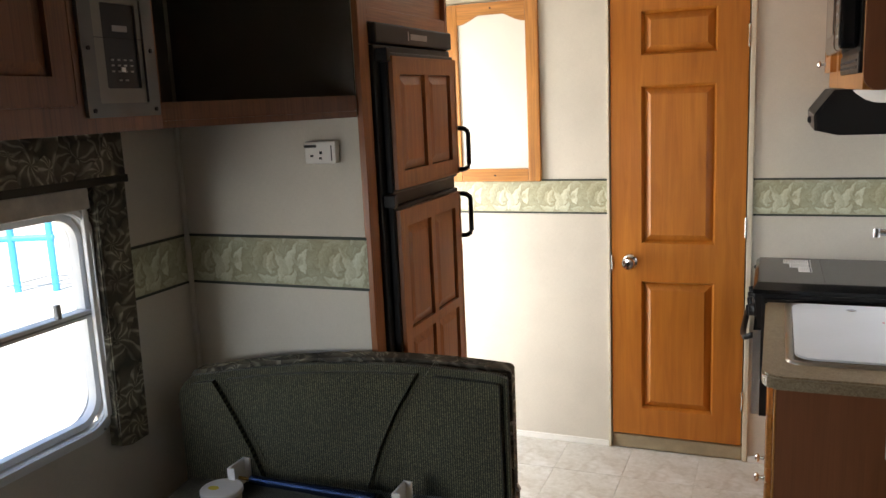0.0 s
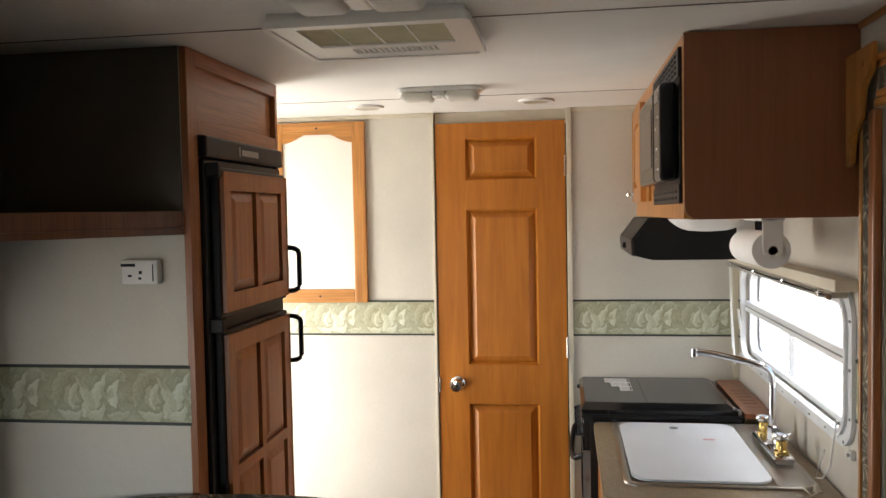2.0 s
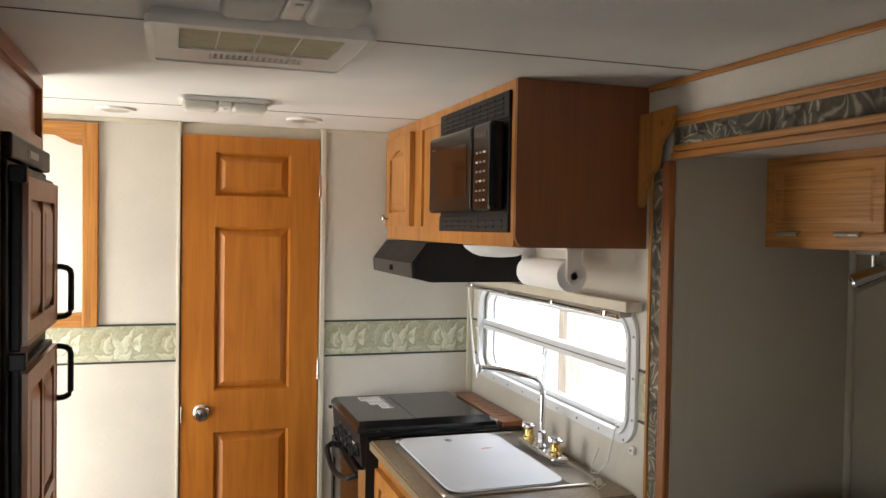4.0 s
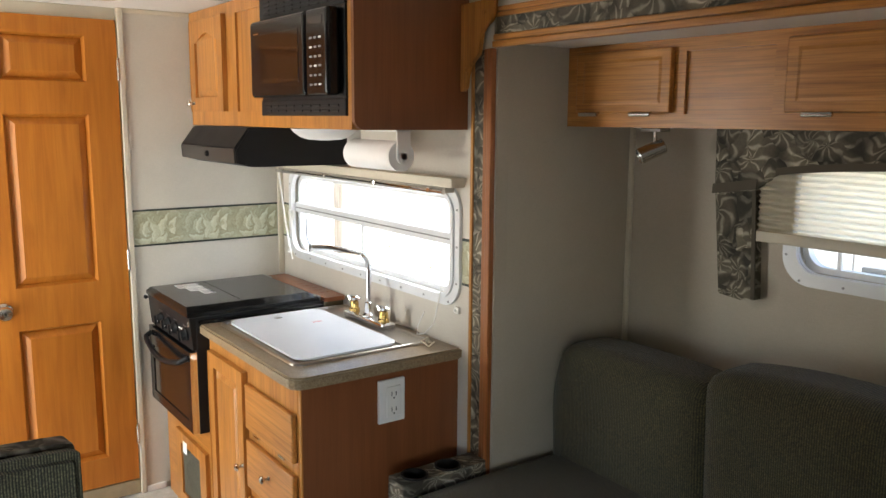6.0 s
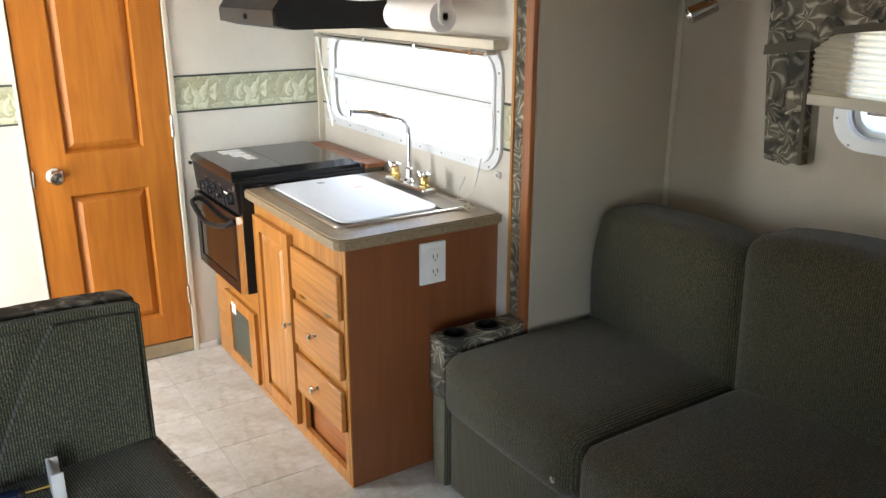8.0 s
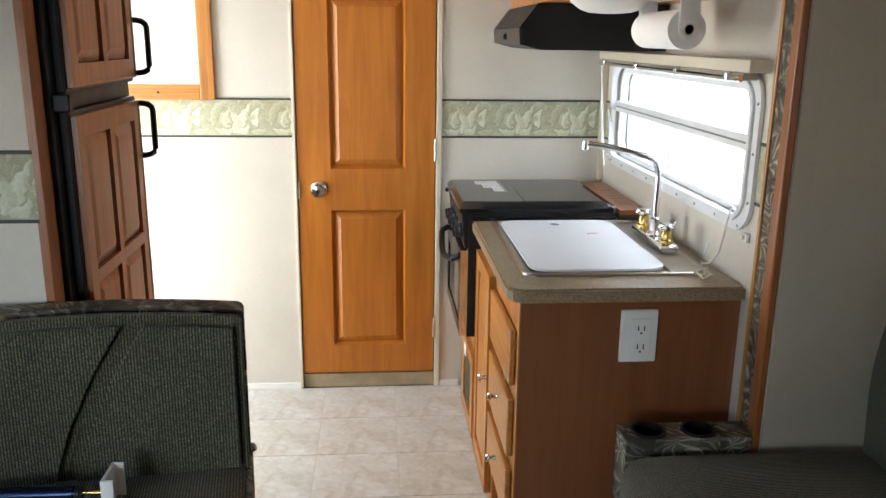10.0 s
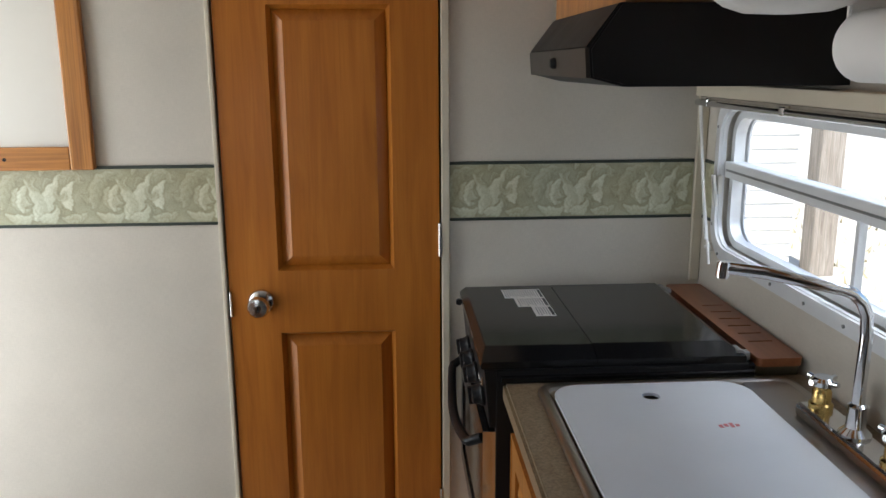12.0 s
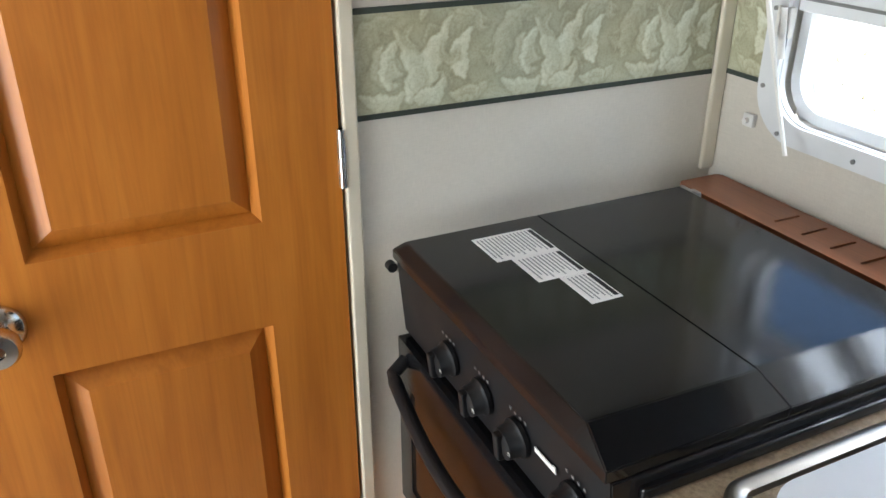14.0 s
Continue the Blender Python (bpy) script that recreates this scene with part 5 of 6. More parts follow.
part("fabric_band", cube(FX + 0.004, XR - 0.001, YS0 - 0.1, 2.40, 1.934, 1.984), LEAF, th_, "leaf-print fabric band")
part("upper_moulding", join(cube(FX - 0.002, XR - 0.001, YS0 - 0.1, 2.40, 1.984, 1.998, 0.003), cube(FX - 0.006, XR - 0.001, YS0 - 0.1, 2.40, 1.998, 2.014, 0.004)), OAK_Y, th_)
corb = [(2.540, 2.034), (2.366, 2.040), (2.370, 2.005), (2.384, 1.972), (2.410, 1.958), (2.430, 1.940), (2.437, 1.905), (2.444, 1.875), (2.468, 1.857), (2.490, 1.842), (2.500, 1.815), (2.508, 1.775), (2.522, 1.764), (2.540, 1.764)]
cbk = solo("corner_corbel", prism("x", corb, FX - 0.022, FX - 0.0072, 0.003), OAK, "scroll-cut oak corner block on the slide-out trim", "trim", "structure")
for y, z in ((2.42, 2.0), (2.51, 1.83)):
    part("screw_plug", rod((FX - 0.025, y, z), (FX - 0.021, y, z), 0.008, n=14), OAK, cbk)
nt = solo("wall_notice", cube(XR - 0.002, XR - 0.0005, 1.47, 1.56, 2.03, ZC - 0.02), PAPER, "white paper notice on the wall above the header", "notice")
part("rule_lines", join(cube(XR - 0.003, XR - 0.0019, 1.48, 1.55, 2.06, 2.063), cube(XR - 0.003, XR - 0.0019, 1.48, 1.55, 2.036, 2.039), cube(XR - 0.003, XR - 0.0019, 1.545, 1.548, 2.036, 2.09)), plain("red_ink", (0.45, 0.10, 0.10), 0.6), nt)

# ---- overhead cabinet in the slide-out ----
SX, SZ0 = 1.715, 1.655
sc_ = thing("overhead_slide_cabinet", (SX, 1.4, SZ0), "honey oak overhead cabinet above the sofa", "cabinet")
part("body", cube(SX + 0.02, XS - 0.001, 0.4, YS1 - 0.001, SZ0, ZS - 0.001), OAK_Y, sc_)
part("face_frame", panel_with_holes("x", 0.4, YS1 - 0.001, SZ0, ZS - 0.001, SX, SX + 0.0195, [(1.645, 1.925, 1.695, 1.872)]), OAK_Y, sc_)
part("sunk_panel", cube(SX + 0.010, SX + 0.014, 1.63, 1.94, 1.68, 1.885), OAK_Y, sc_)
for y0, y1, pulls in ((1.962, 2.342, (2.265, 2.055)), (1.10, 1.602, (1.50,))):
    fd = part("flap_door", cube(SX - 0.021, SX - 0.001, y0, y1, 1.698, 1.886, 0.005), OAK_Y, sc_, "flat oak flap door")
    part("door_field", raised("x", y0 + 0.03, y1 - 0.03, 1.722, 1.862, SX - 0.0205, SX - 0.0235, 0.012), OAK_Y, fd)
    for y in pulls:
        part("bar_pull", join(rod((SX - 0.040, y - 0.04, 1.694), (SX - 0.040, y + 0.04, 1.694), 0.0065, n=12, bev=0.002), rod((SX - 0.020, y - 0.026, 1.700), (SX - 0.040, y - 0.026, 1.694), 0.004, n=8), rod((SX - 0.020, y + 0.026, 1.700), (SX - 0.040, y + 0.026, 1.694), 0.004, n=8)), NICKEL, fd, "nickel bar pull")
lm = thing("spot_lamp", (1.84, 2.13, 1.6), "small brushed metal swivel spot lamp under the cabinet", "lamp")
part("mount", cube(1.815, 1.865, 2.09, 2.17, SZ0 - 0.014, SZ0 - 0.0005, 0.003), NICKEL, lm)
part("stem", rod((1.84, 2.13, SZ0 - 0.014), (1.84, 2.13, 1.595), 0.006, n=12), NICKEL, lm)
axis = Vector((-0.64, 0.48, -0.38)).normalized()
part("head", lathe([(0.018, 0), (0.025, 0.004), (0.026, 0.086), (0.023, 0.089), (0.021, 0.078)], Matrix.Translation(Vector((1.84, 2.13, 1.585)) - axis * 0.035) @ axis.to_track_quat("Z", "Y").to_matrix().to_4x4(), 24), NICKEL, lm, "brushed cylinder head")

# ---- window dressings ----
vs_ = thing("valance", (XS, 1.3, 1.13), "leaf-print fabric valance round the sofa window", "valance", group="leaf-print valances")
VX = XS - 0.034
arch_v = [(0.45, SZ0 - 0.001), (2.026, SZ0 - 0.001), (2.020, 1.450), (1.868, 1.470)]
for k in range(1, 20):
    a = k / 20
    arch_v.append((1.868 - (1.868 - 0.62) * a, 1.500 + 0.052 * math.sin(math.pi * a) ** 0.6))
arch_v += [(0.62, 1.47), (0.45, 1.45)]
part("arched_top", prism("x", arch_v, VX, XS - 0.001, 0.004), LEAF, vs_)
part("side_strip", prism("x", [(2.018, 1.449), (1.868, 1.469), (1.848, 1.128), (1.905, 1.118), (1.985, 1.126)], VX + 0.002, XS - 0.001, 0.003), LEAF, vs_)
part("binding", prism("x", [(2.026, 1.447), (2.024, 1.478), (1.866, 1.502), (1.868, 1.470)], VX - 0.003, VX + 0.001), plain("brown_cloth", (0.10, 0.085, 0.06), 0.9), vs_)
part("strip_binding", prism("x", [(1.868, 1.469), (1.880, 1.467), (1.862, 1.127), (1.848, 1.128)], VX - 0.003, VX + 0.001), bpy.data.materials["brown_cloth"], vs_, "brown binding")
part("arch_binding", prism("x", arch_v[4:23] + [(y, z + 0.022) for y, z in arch_v[4:23][::-1]], VX - 0.003, VX + 0.001), bpy.data.materials["brown_cloth"], vs_, "brown binding")
part("far_strip", cube(VX + 0.002, XS - 0.001, 0.46, 0.62, 1.128, 1.46, 0.004), LEAF, vs_)
pb = thing("pleated_blind", (XS - 0.03, 1.25, 1.3), "half-lowered cream pleated blind in the sofa window", "blind")
bmb = bmesh.new()
prev = None
for k in range(29):
    z = 1.345 + (1.60 - 1.345) * k / 28
    x = XS - 0.022 + (0.006 if k % 2 else -0.006)
    cur = [bmb.verts.new((x, y, z)) for y in (0.66, 1.862)] + [bmb.verts.new((x + 0.0012, y, z)) for y in (1.862, 0.66)]
    if prev:
        for i in range(4):
            bmb.faces.new((prev[i], prev[(i + 1) % 4], cur[(i + 1) % 4], cur[i]))
    prev = cur
part("pleats", bmb, BLIND, pb)
part("bottom_rail", cube(XS - 0.034, XS - 0.013, 0.66, 1.862, 1.312, 1.346, 0.004), CREAM, pb)

vl = thing("valance", (XL, 1.3, 0.72), "dark leaf-print fabric valance round the dinette window", "valance", group="leaf-print valances")
part("top_band", cube(XL + 0.001, XL + 0.05, 0.55, 2.115, 1.492, CZ - 0.002, 0.006), LEAF, vl)
part("side_strip", prism("x", [(2.118, 1.491), (2.000, 1.491), (1.985, 0.735), (2.03, 0.722), (2.100, 0.725)], XL + 0.001, XL + 0.042, 0.004), LEAF, vl)
part("far_strip", cube(XL + 0.001, XL + 0.042, 0.60, 0.76, 0.73, 1.491, 0.004), LEAF, vl)
part("binding", cube(XL + 0.045, XL + 0.054, 0.55, 2.118, 1.478, 1.500, 0.003), plain("dark_binding", (0.05, 0.042, 0.03), 0.9), vl)
lb_ = thing("dinette_blind", (XL, 1.4, 1.44), "raised grey pleated blind at the top of the dinette window", "blind")
part("folded_pleat", cube(XL + 0.014, XL + 0.040, 0.80, 1.98, 1.420, 1.476, 0.003), plain("grey_pleats", (0.50, 0.47, 0.41), 0.7, vary=0.25, scale=20), lb_)
part("side_rail", cube(XL + 0.013, XL + 0.026, 1.966, 1.982, 0.83, 1.44, 0.002), FRAMEW, lb_)
part("cord_stop", cube(XL + 0.013, XL + 0.028, 1.84, 1.855, 1.145, 1.185, 0.003), GREYM, lb_)


# ---- soft furniture ----
def cushion(x0, x1, y0, y1, z0, z1, r, puff=(0, 0, 0), cuts=11, shape=None):
    """A stuffed block with soft edges; puff: how far each pair of faces swells."""
    bm = bmesh.new()
    bmesh.ops.create_cube(bm, size=2)
    bmesh.ops.subdivide_edges(bm, edges=bm.edges[:], cuts=cuts, use_grid_fill=True)
    c = Vector(((x0 + x1) / 2, (y0 + y1) / 2, (z0 + z1) / 2))
    h = Vector(((x1 - x0) / 2, (y1 - y0) / 2, (z1 - z0) / 2))
    rr = min(r, *[v * 0.98 for v in h])
    for v in bm.verts:
        q = Vector([math.copysign(abs(t) ** 0.8, t) for t in v.co])
        p = Vector([q[i] * h[i] for i in range(3)])
        inner = Vector([max(-h[i] + rr, min(h[i] - rr, p[i])) for i in range(3)])
        off = p - inner
        if off.length > 1e-9:
            p = inner + off.normalized() * rr
        s = [p[i] / h[i] for i in range(3)]
        for i in range(3):
            j, k = (i + 1) % 3, (i + 2) % 3
            p[i] += math.copysign(puff[i], s[i]) * max(0, abs(s[i])) ** 2 * max(0, 1 - s[j] ** 2) * max(0, 1 - s[k] ** 2)
        v.co = c + p
        if shape:
            v.co = Vector(shape(*v.co))
    bmesh.ops.recalc_face_normals(bm, faces=bm.faces[:])
    return bm


def lean(x, y, z):
    """Tips the sofa's back forward as it rises, under an arched top, to fit the camera's view."""
    up = max(0.0, (z - 0.50) / 0.5)
    return x - 0.022 * up, y, z


def arched(y0, y1, rise):
    def f(x, y, z):
        a = (y - y0) / (y1 - y0)
        k = max(0.0, (z - 0.70) / 0.25)
        y -= 0.07 * max(0.0, (y - 2.2) / 0.19) * min(1.2, k) ** 1.5
        return lean(x, y, z + rise * math.sin(math.pi * min(1, max(0, a))) ** 0.8 * min(1.0, k))
    return f


sofa = thing("sofa", (1.45, 1.7, 0), "dark green ribbed two-seat sofa in the slide-out", "sofa")
part("base", cube(1.075, 1.95, 0.98, 2.385, 0.02, 0.36, 0.02, 3), CORD_Y_SHADED, sofa)
for y0, y1, top, rise in ((1.738, 2.392, 0.938, 0.016), (1.0, 1.766, 0.984, 0.044)):
    part("seat_cushion", cushion(1.035, 1.72, max(y0, 1.751) if y0 > 1.5 else y0, min(y1, 1.749) if y1 < 2 else y1, 0.315, 0.535, 0.065, (0.012, 0.002, 0.022)), CORD_Y_SHADED, sofa, "thick rounded seat cushion")
    part("back_cushion", cushion(1.655, 1.885, y0, y1, 0.44, top, 0.062, (0.014, 0.002, 0.0), shape=arched(y0, y1, rise)), CORD_Y_SHADED, sofa, "arched back cushion")
part("front_button", lathe([(0.011, 0), (0.010, 0.004), (0.004, 0.006)], Matrix.Translation((1.034, 1.815, 0.385)) @ Matrix.Rotation(radians(-90), 4, "Y"), 14), NICKEL, sofa, "small metal button")
cn = thing("cup_console", (1.21, 2.43, 0.02), "leaf-print end console with two black cup holders beside the sofa", "console")
cups = [circle(1.128, 2.432, 0.0405, 24), circle(1.258, 2.432, 0.0405, 24)]
part("top", holed("z", roundrect(1.055, 1.386, 2.388, 2.478, 0.012), cups, 0.535, 0.560), LEAF, cn)
part("body", panel_with_holes("z", 1.058, 1.384, 2.390, 2.476, 0.36, 0.535, [(1.0865, 1.1695, 2.391, 2.4735), (1.2165, 1.2995, 2.391, 2.4735)]), LEAF, cn)
part("lower_body", cube(1.062, 1.384, 2.390, 2.474, 0.02, 0.3595, 0.012), CORD_X, cn, "dark green cloth side")
for x in (1.128, 1.258):
    part("cup_holder", join(ring("z", circle(x, 2.432, 0.0445, 24), circle(x, 2.432, 0.0385, 24), 0.560, 0.566), ring("z", circle(x, 2.432, 0.0402, 24), circle(x, 2.432, 0.0385, 24), 0.46, 0.562), prism("z", circle(x, 2.432, 0.0398, 24), 0.455, 0.460)), BLACKP, cn, "black plastic cup holder")
solo("slide_sill", cube(1.395, XR + 0.03, 2.478, 2.52, 0.0, 0.20, 0.003), OAK, "short oak block at the foot of the slide-out trim", "trim", "structure")

# ---- dinette bench ----
BX0, BX1 = XL + 0.06, 0.128


def top_at(x):
    a = (x - BX0) / (BX1 - BX0)
    return 0.845 + 0.098 * math.sin(math.pi * min(1.0, 0.10 + 0.62 * a))


bench = thing("dinette_bench", (-0.4, 2.1, 0), "dark green ribbed dinette bench with leaf-print edging", "bench")
outline = [(BX1, 0.40), (BX1, top_at(BX1) - 0.012), (BX1 - 0.004, top_at(BX1) - 0.003)] + [(BX1 - 0.012 - (BX1 - 0.012 - BX0 - 0.03) * k / 24, top_at(BX1 - 0.012 - (BX1 - 0.012 - BX0 - 0.03) * k / 24)) for k in range(25)] + [(BX0, top_at(BX0) - 0.04), (BX0, 0.40)]
part("back_shell", prism("y", outline, 2.312, 2.393, 0.012), LEAF, bench, "leaf-print back and edging")


def back_piece(xb0, xb1, xt0, xt1, hook0=0.0, hook1=0.0):
    """One upholstered panel; hook0, hook1: how far each seam bends before it meets the top."""
    pts = [(xb0, 0.54), (xb1, 0.54)]
    for a in (0.35, 0.65, 0.88) if hook1 else ():
        pts.append((xb1 + (xt1 - xb1) * a - hook1 * math.sin(math.pi * a), 0.54 + (top_at(xt1) - 0.54) * a))
    n = 10
    for k in range(n + 1):
        x = xt1 + (xt0 - xt1) * k / n
        e = min(1.0, (x - BX0) / 0.06, (BX1 - x) / 0.02 + 0.4)
        pts.append((x, top_at(x) - 0.004 - 0.05 * (1 - max(0.0, e)) ** 2))
    for a in (0.88, 0.65, 0.35) if hook0 else ():
        pts.append((xb0 + (xt0 - xb0) * a - hook0 * math.sin(math.pi * a), 0.54 + (top_at(xt0) - 0.54) * a))
    return prism("y", pts, 2.256, 2.316, 0.020)


part("back_cushion", back_piece(BX0, -0.588, BX0, -0.752, 0.0, -0.010), CORD_X, bench, "ribbed back panel")
part("back_cushion", back_piece(-0.586, -0.280, -0.750, -0.092, -0.010, 0.022), CORD_X, bench, "ribbed back panel")
part("back_cushion", back_piece(-0.278, BX1 - 0.002, -0.090, BX1 - 0.004, 0.022, 0.0), CORD_X, bench, "ribbed back panel")
part("seat_cushion", cushion(BX0, BX1 - 0.006, 1.74, 2.30, 0.41, 0.560, 0.035, (0.0, 0.0, 0.006)), CORD_X, bench, "ribbed seat cushion")
part("seat_edging", cube(BX1 - 0.012, BX1 + 0.004, 1.77, 2.39, 0.42, 0.545, 0.006), LEAF, bench, "leaf-print side edging")
part("base", cube(BX0, BX1 - 0.01, 1.79, 2.393, 0.0, 0.409, 0.003), CHERRY_Y, bench)
part("end_knob", lathe([(0.012, 0), (0.011, 0.008), (0.004, 0.011)], Matrix.Translation((BX1 + 0.003, 2.335, 0.565)) @ Matrix.Rotation(radians(60), 4, "Y"), 14), GREYM, bench, "grey pivot button")

pivot = Matrix.Translation((-0.285, 2.396, 0))
bench.matrix_basis = pivot @ Matrix.Rotation(radians(8), 4, "Z") @ pivot.inverted() @ bench.matrix_basis

leg = thing("table_leg", (-0.4, 2.2, 0.56), "blue metal table leg with white end brackets on the bench", "table leg")
part("tube", rod((-0.61, 2.165, 0.592), (-0.20, 2.165, 0.592), 0.0135, n=24, bev=0.003), BLUE, leg)
part("tube_sleeve", rod((-0.40, 2.165, 0.592), (-0.195, 2.165, 0.592), 0.0155, n=24, bev=0.003), BLUE, leg)
part("end_cap", rod((-0.196, 2.165, 0.592), (-0.180, 2.165, 0.592), 0.0165, n=24, bev=0.004), BLACKP, leg)
part("bolt", rod((-0.65, 2.165, 0.592), (-0.13, 2.165, 0.592), 0.005, n=12), BRASS, leg)
for x in (-0.655, -0.125):
    part("bracket", join(cube(x - 0.004, x + 0.004, 2.123, 2.205, 0.563, 0.640, 0.002), cube(x, x + 0.022, 2.123, 2.130, 0.563, 0.640, 0.002), cube(x, x + 0.022, 2.198, 2.205, 0.563, 0.640, 0.002)), WHITE, leg, "white metal bracket")
tub = thing("round_tub", (-0.645, 2.075, 0.56), "round cream plastic tub with a yellow-marked lid on the bench", "tub")
part("body", lathe([(0.050, 0), (0.054, 0.004), (0.057, 0.03)], Matrix.Translation((-0.645, 2.075, 0.562)), 32), CREAM, tub)
part("lid", lathe([(0.060, 0.028), (0.061, 0.030), (0.061, 0.040), (0.058, 0.043), (0.02, 0.043)], Matrix.Translation((-0.645, 2.075, 0.562)), 32), WHITE, tub, "off-white lid")
part("lid_mark", prism("z", [(-0.665 + 0.018 * math.cos(a), 2.065 + 0.012 * math.sin(a)) for a in [k * 0.6283 for k in range(10)]], 0.6052, 0.6056), plain("yellow_ink", (0.75, 0.62, 0.06), 0.6), tub)
solo("yellow_booklet", cube(-0.13, 0.0, 1.93, 2.045, 0.563, 0.577, 0.002), plain("yellow_card", (0.80, 0.48, 0.03), 0.5), "thin bright yellow booklet lying on the bench seat", "booklet", place=(-0.065, 1.99, 0.563))

# ---- ceiling fixtures ----
av = thing("ceiling_air_vent", (0.25, 2.32, ZC), "white ceiling air-conditioner grille with an olive filter", "air vent")
part("housing", panel_with_holes("z", 0.030, 0.474, 2.145, 2.530, 2.090, ZC - 0.0005, [(0.085, 0.425, 2.185, 2.385), (0.155, 0.375, 2.415, 2.475)]), WHITE, av)
part("flange", ring("z", roundrect(0.018, 0.486, 2.135, 2.542, 0.02, 5), roundrect(0.034, 0.470, 2.150, 2.526, 0.015, 5), 2.086, 2.104), WHITE, av)
part("filter", cube(0.084, 0.426, 2.184, 2.386, 2.0945, 2.104), OLIVE, av, "olive mesh filter")
for x in (0.165, 0.25, 0.335):
    part("filter_bar", cube(x - 0.0015, x + 0.0015, 2.185, 2.385, 2.092, 2.0944), WHITE, av)
part("duct_shadow", cube(0.15, 0.38, 2.41, 2.48, 2.110, 2.114), GREYM, av)
for k in range(16):
    x = 0.158 + k * 0.0141
    part("slat", cube(x, x + 0.006, 2.415, 2.475, 2.092, 2.106), WHITE, av)


def dome_light(name, x0, x1, y0, y1, label):
    t = thing(name, ((x0 + x1) / 2, (y0 + y1) / 2, ZC), label, "ceiling light", group="double ceiling lights")
    cx = (x0 + x1) / 2
    part("base", prism("z", roundrect(x0, x1, y0, y1, 0.035, 6), ZC - 0.014, ZC - 0.0005, 0.004), WHITE, t)
    part("switch_bridge", cube(cx - 0.022, cx + 0.022, y0 + 0.012, y1 - 0.012, ZC - 0.036, ZC - 0.013, 0.006), WHITE, t)
    part("switch", cube(cx - 0.008, cx + 0.008, y0 + 0.025, y0 + 0.045, ZC - 0.040, ZC - 0.035, 0.002), WHITE, t)
    for a, b in ((x0 + 0.014, cx - 0.024), (cx + 0.024, x1 - 0.014)):
        ln = part("lens", cushion(a, b, y0 + 0.014, y1 - 0.014, ZC - 0.046, ZC - 0.010, 0.024, cuts=9), LENS, t, "ribbed clear lens")
        part("bulb", rod((a + 0.03, (y0 + y1) / 2, ZC - 0.022), (b - 0.03, (y0 + y1) / 2, ZC - 0.022), 0.008, n=12, bev=0.003), BRASS, ln)


dome_light("ceiling_light", 0.140, 0.430, 1.870, 2.030, "white double ceiling light with clear ribbed lenses, unlit")
dome_light("ceiling_light", 0.088, 0.394, 3.255, 3.385, "white double ceiling light with clear ribbed lenses, unlit")
for x in (-0.128, 0.572):
    rs = thing("ceiling_register", (x, 3.715, ZC), "small round white ceiling air register", "air vent", group="round registers")
    part("flange", ring("z", circle(x, 3.715, 0.072, 32), circle(x, 3.715, 0.052, 32), ZC - 0.010, ZC - 0.0005), WHITE, rs)
    part("dark_throat", prism("z", circle(x, 3.715, 0.051, 28), ZC - 0.004, ZC - 0.001), GREYM, rs)
    for k in range(5):
        y = 3.715 - 0.036 + 0.018 * k
        w = math.sqrt(0.052 ** 2 - (y - 3.715) ** 2)
        part("louvre", cube(x - w, x + w, y - 0.005, y + 0.003, ZC - 0.009, ZC - 0.006), CREAM, rs)
sd = thing("smoke_detector", (-0.354, 1.76, ZC), "small white ceiling sprinkler-like detector", "detector")
part("base", lathe([(0.055, 0), (0.055, -0.010), (0.040, -0.020), (0.038, -0.034), (0.02, -0.036)], Matrix.Translation((-0.354, 1.76, ZC - 0.0005))), WHITE, sd)
part("stem", join(rod((-0.354, 1.76, ZC - 0.036), (-0.354, 1.76, ZC - 0.058), 0.012, n=14), rod((-0.340, 1.745, ZC - 0.040), (-0.330, 1.735, ZC - 0.062), 0.010, n=12)), WHITE, sd)


# ---- outdoors, seen through the panes ----
SIDING = plain("white_siding", (0.80, 0.79, 0.76), 0.6, vary=0.06, scale=2)
WEATHER = wood("weathered_timber", (0.26, 0.22, 0.18), (0.36, 0.31, 0.26), (0.48, 0.43, 0.37), 0.85)
DRY = plain("dry_grass", (0.60, 0.53, 0.36), 0.95, vary=0.4, scale=6, relief=0.3)
CARW = plain("white_car_paint", (0.80, 0.80, 0.80), 0.2, vary=0.03, relief=0)
GZ = -0.70
shed = thing("shed", (3.6, 11.5, GZ), "white shed with lap siding standing in the yard", "shed")
part("wall", cube(2.25, 4.90, 10.36, 13.0, GZ, 2.3), SIDING, shed)
for k in range(20):
    z = GZ + 0.02 + k * 0.148
    b_ = part("siding_board", prism("x", [(10.325, z), (10.36, z), (10.36, z + 0.146), (10.345, z + 0.146)], 2.25, 4.90), SIDING, shed)
part("roof", prism("y", [(2.0, 2.25), (5.15, 2.25), (3.57, 3.3)], 10.15, 13.2), WEATHER, shed)
solo("timber_post", cube(5.0, 5.26, 10.05, 10.30, GZ, 2.5, 0.012), WEATHER, "weathered grey-brown timber post in the yard", "post", place=(5.13, 10.17, GZ))
random.seed(11)
blades = bmesh.new()
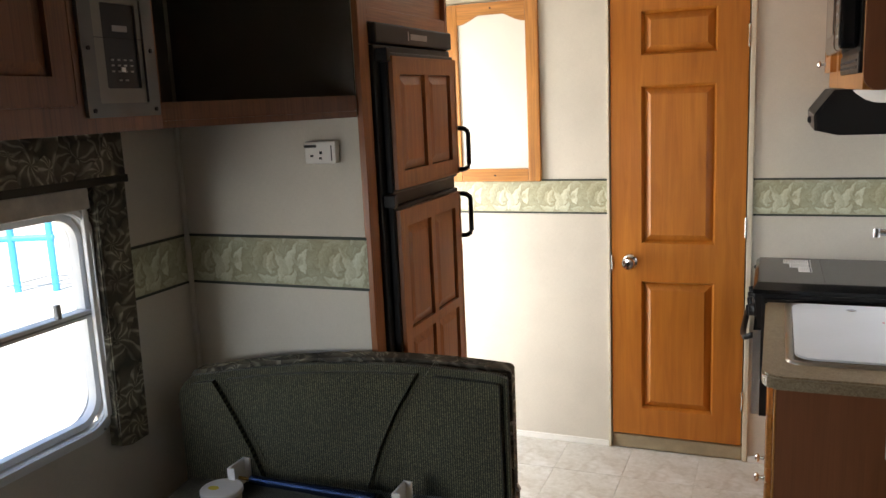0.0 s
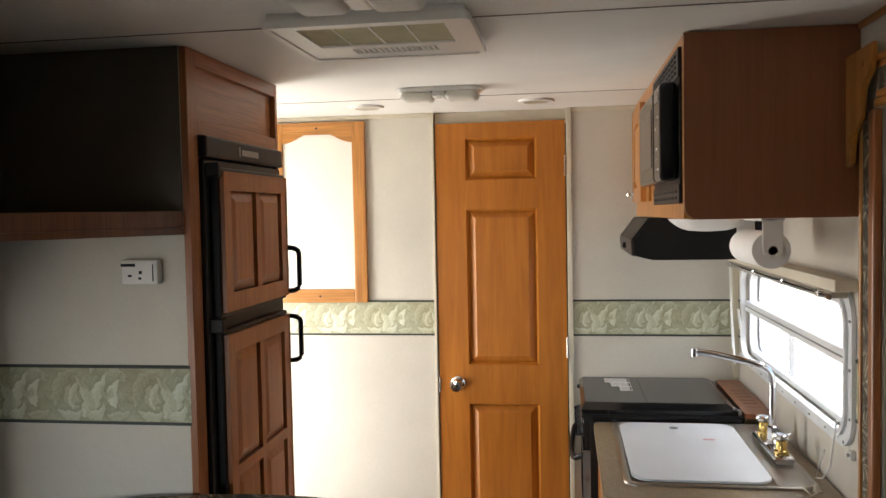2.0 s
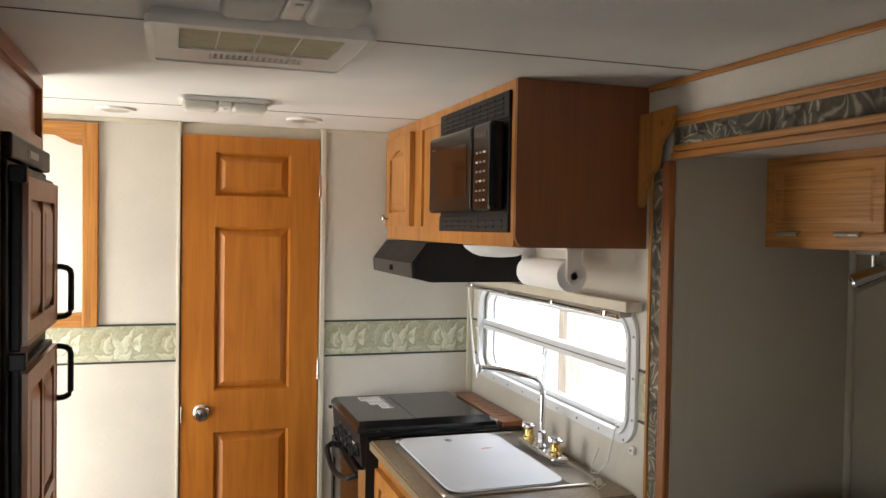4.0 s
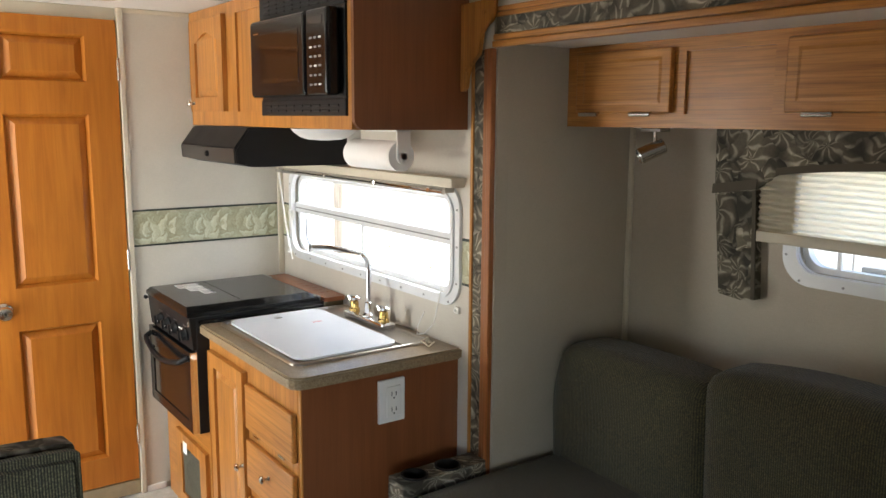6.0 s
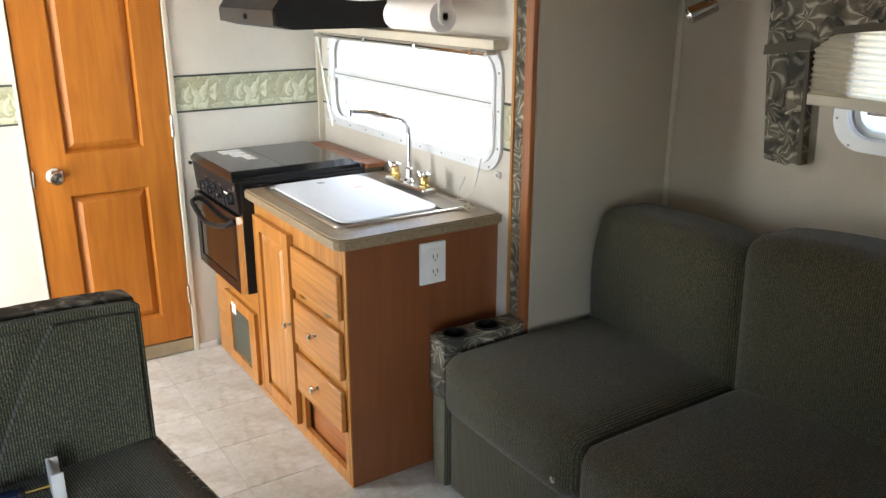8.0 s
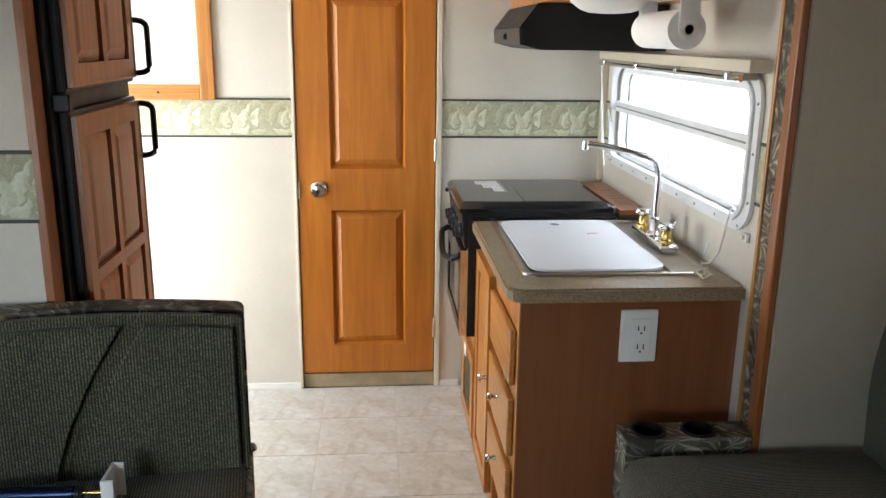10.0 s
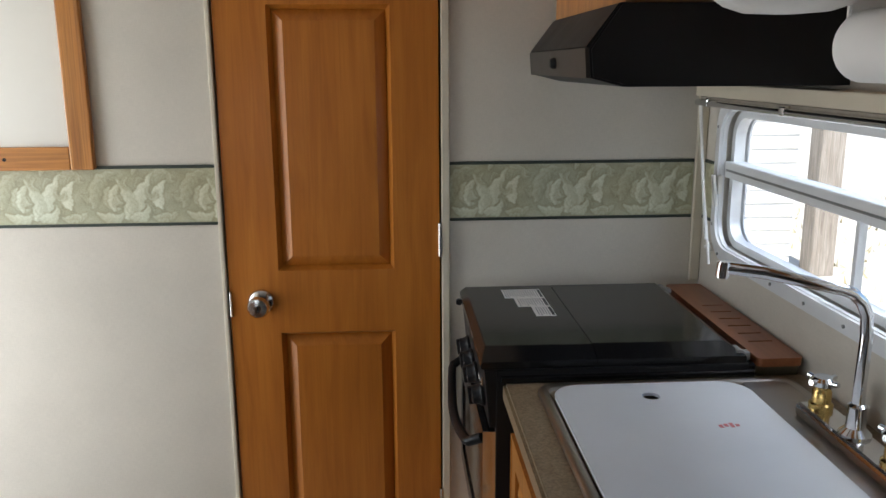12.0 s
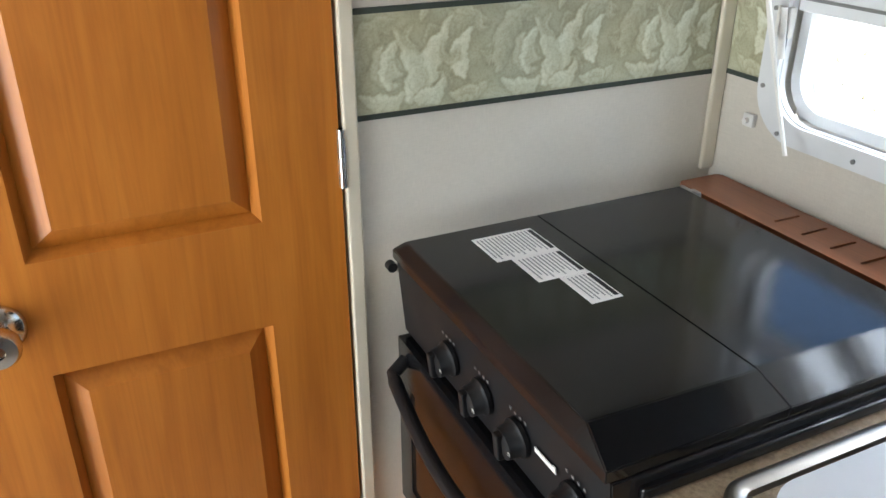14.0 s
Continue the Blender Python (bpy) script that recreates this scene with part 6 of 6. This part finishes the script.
for k in range(1500):
    px, py = random.uniform(2.5, 11.0), random.uniform(5.5, 16.0)
    if px < 5.4 and py > 9.9:
        continue
    h, a = random.uniform(0.04, 0.13), random.uniform(0, 6.28)
    c, s_ = math.cos(a) * 0.02, math.sin(a) * 0.02
    lx, ly = random.uniform(-0.08, 0.08), random.uniform(-0.08, 0.08)
    blades.faces.new([blades.verts.new(p) for p in ((px - c, py - s_, GZ), (px + c, py + s_, GZ), (px + lx, py + ly, GZ + h))])
solo("dry_grass", blades, DRY, "tufts of dry straw-coloured grass in the yard", "grass", "stuff")

van = thing("parked_van", (5.7, 3.0, GZ), "white van parked beside the trailer", "van")
profile = [(0.5, -0.35), (5.6, -0.35), (5.7, 0.0), (5.65, 0.55), (5.0, 0.65), (4.45, 1.35), (0.62, 1.42), (0.48, 1.2)]
part("body", prism("x", profile, 4.80, 6.6, 0.05), CARW, van)
part("door_seam", join(cube(4.792, 4.802, 2.995, 3.003, -0.25, 1.25), cube(4.792, 4.802, 1.90, 1.908, -0.25, 1.25)), GREYM, van)
hd_ = part("door_handle", join(cube(4.775, 4.80, 2.76, 2.94, 0.70, 0.79, 0.012), tube([(4.79, 2.78, 0.745), (4.755, 2.80, 0.745), (4.75, 2.85, 0.745), (4.755, 2.90, 0.745), (4.79, 2.92, 0.745)], 0.014)), BEZEL, van, "grey recessed handle")
part("side_window", cube(4.790, 4.805, 3.1, 4.35, 0.88, 1.25, 0.01), OVENGLASS, van)
for y in (1.3, 4.7):
    tyre = part("wheel", lathe([(0.20, -0.10), (0.33, -0.10), (0.35, -0.06), (0.35, 0.06), (0.33, 0.10), (0.20, 0.10)], Matrix.Translation((4.92, y, GZ + 0.35)) @ Matrix.Rotation(radians(90), 4, "Y")), BLACKP, van, "black tyre")
    part("rim", lathe([(0.05, -0.06), (0.20, -0.06), (0.205, 0.08), (0.03, 0.08)], Matrix.Translation((4.92, y, GZ + 0.35)) @ Matrix.Rotation(radians(-90), 4, "Y")), GREYM, tyre)
SKYB = plain("sky_blue_paint", (0.05, 0.35, 0.60), 0.4)
rk = thing("blue_frame", (-8.9, 8.3, GZ), "bright blue metal frame standing in the yard", "frame")
for dx in (0.0, 0.5, 1.0):
    part("upright", rod((-9.4 + dx, 8.1 + dx * 0.4, GZ), (-9.4 + dx, 8.1 + dx * 0.4, GZ + 1.9), 0.05, n=12), SKYB, rk)
part("cross_bar", rod((-9.45, 8.08, GZ + 0.75), (-8.35, 8.52, GZ + 0.75), 0.045, n=12), SKYB, rk)
part("top_bar", rod((-9.45, 8.08, GZ + 1.85), (-8.35, 8.52, GZ + 1.85), 0.045, n=12), SKYB, rk)


# ---- floor tiles ----
TILE = 0.305
tile_meshes = {}
ny = 0
y = YD - 0.002 - TILE
random.seed(5)
while y > 1.3:
    for k in range(-1, 4):
        x0, x1 = max(XL + 0.003, -0.10 + k * TILE), min(-0.10 + (k + 1) * TILE, XR - 0.003)
        if k == 3:
            x1 = min(x1, XR - 0.003)
        key = round(x1 - x0, 4)
        if key not in tile_meshes:
            bm = cube(0.0012, x1 - x0 - 0.0012, 0.0012, TILE - 0.0012, -0.004, 0.0, 0.0008, 1)
            tile_meshes[key] = mesh_of("floor_tile", bm, FLOOR, Vector((0, 0, 0)))
        t = new("floor_tile", tile_meshes[key])
        t.parent = floor
        t.location = (x0, y, 0.0)
    y -= TILE
solo("floor_joints", cube(XL + 0.002, XR - 0.002, 1.3, YD - 0.002, -0.0039, -0.0022), plain("joint_line", (0.54, 0.51, 0.45), 0.7), "dull brown tile joints", "floor", "structure")
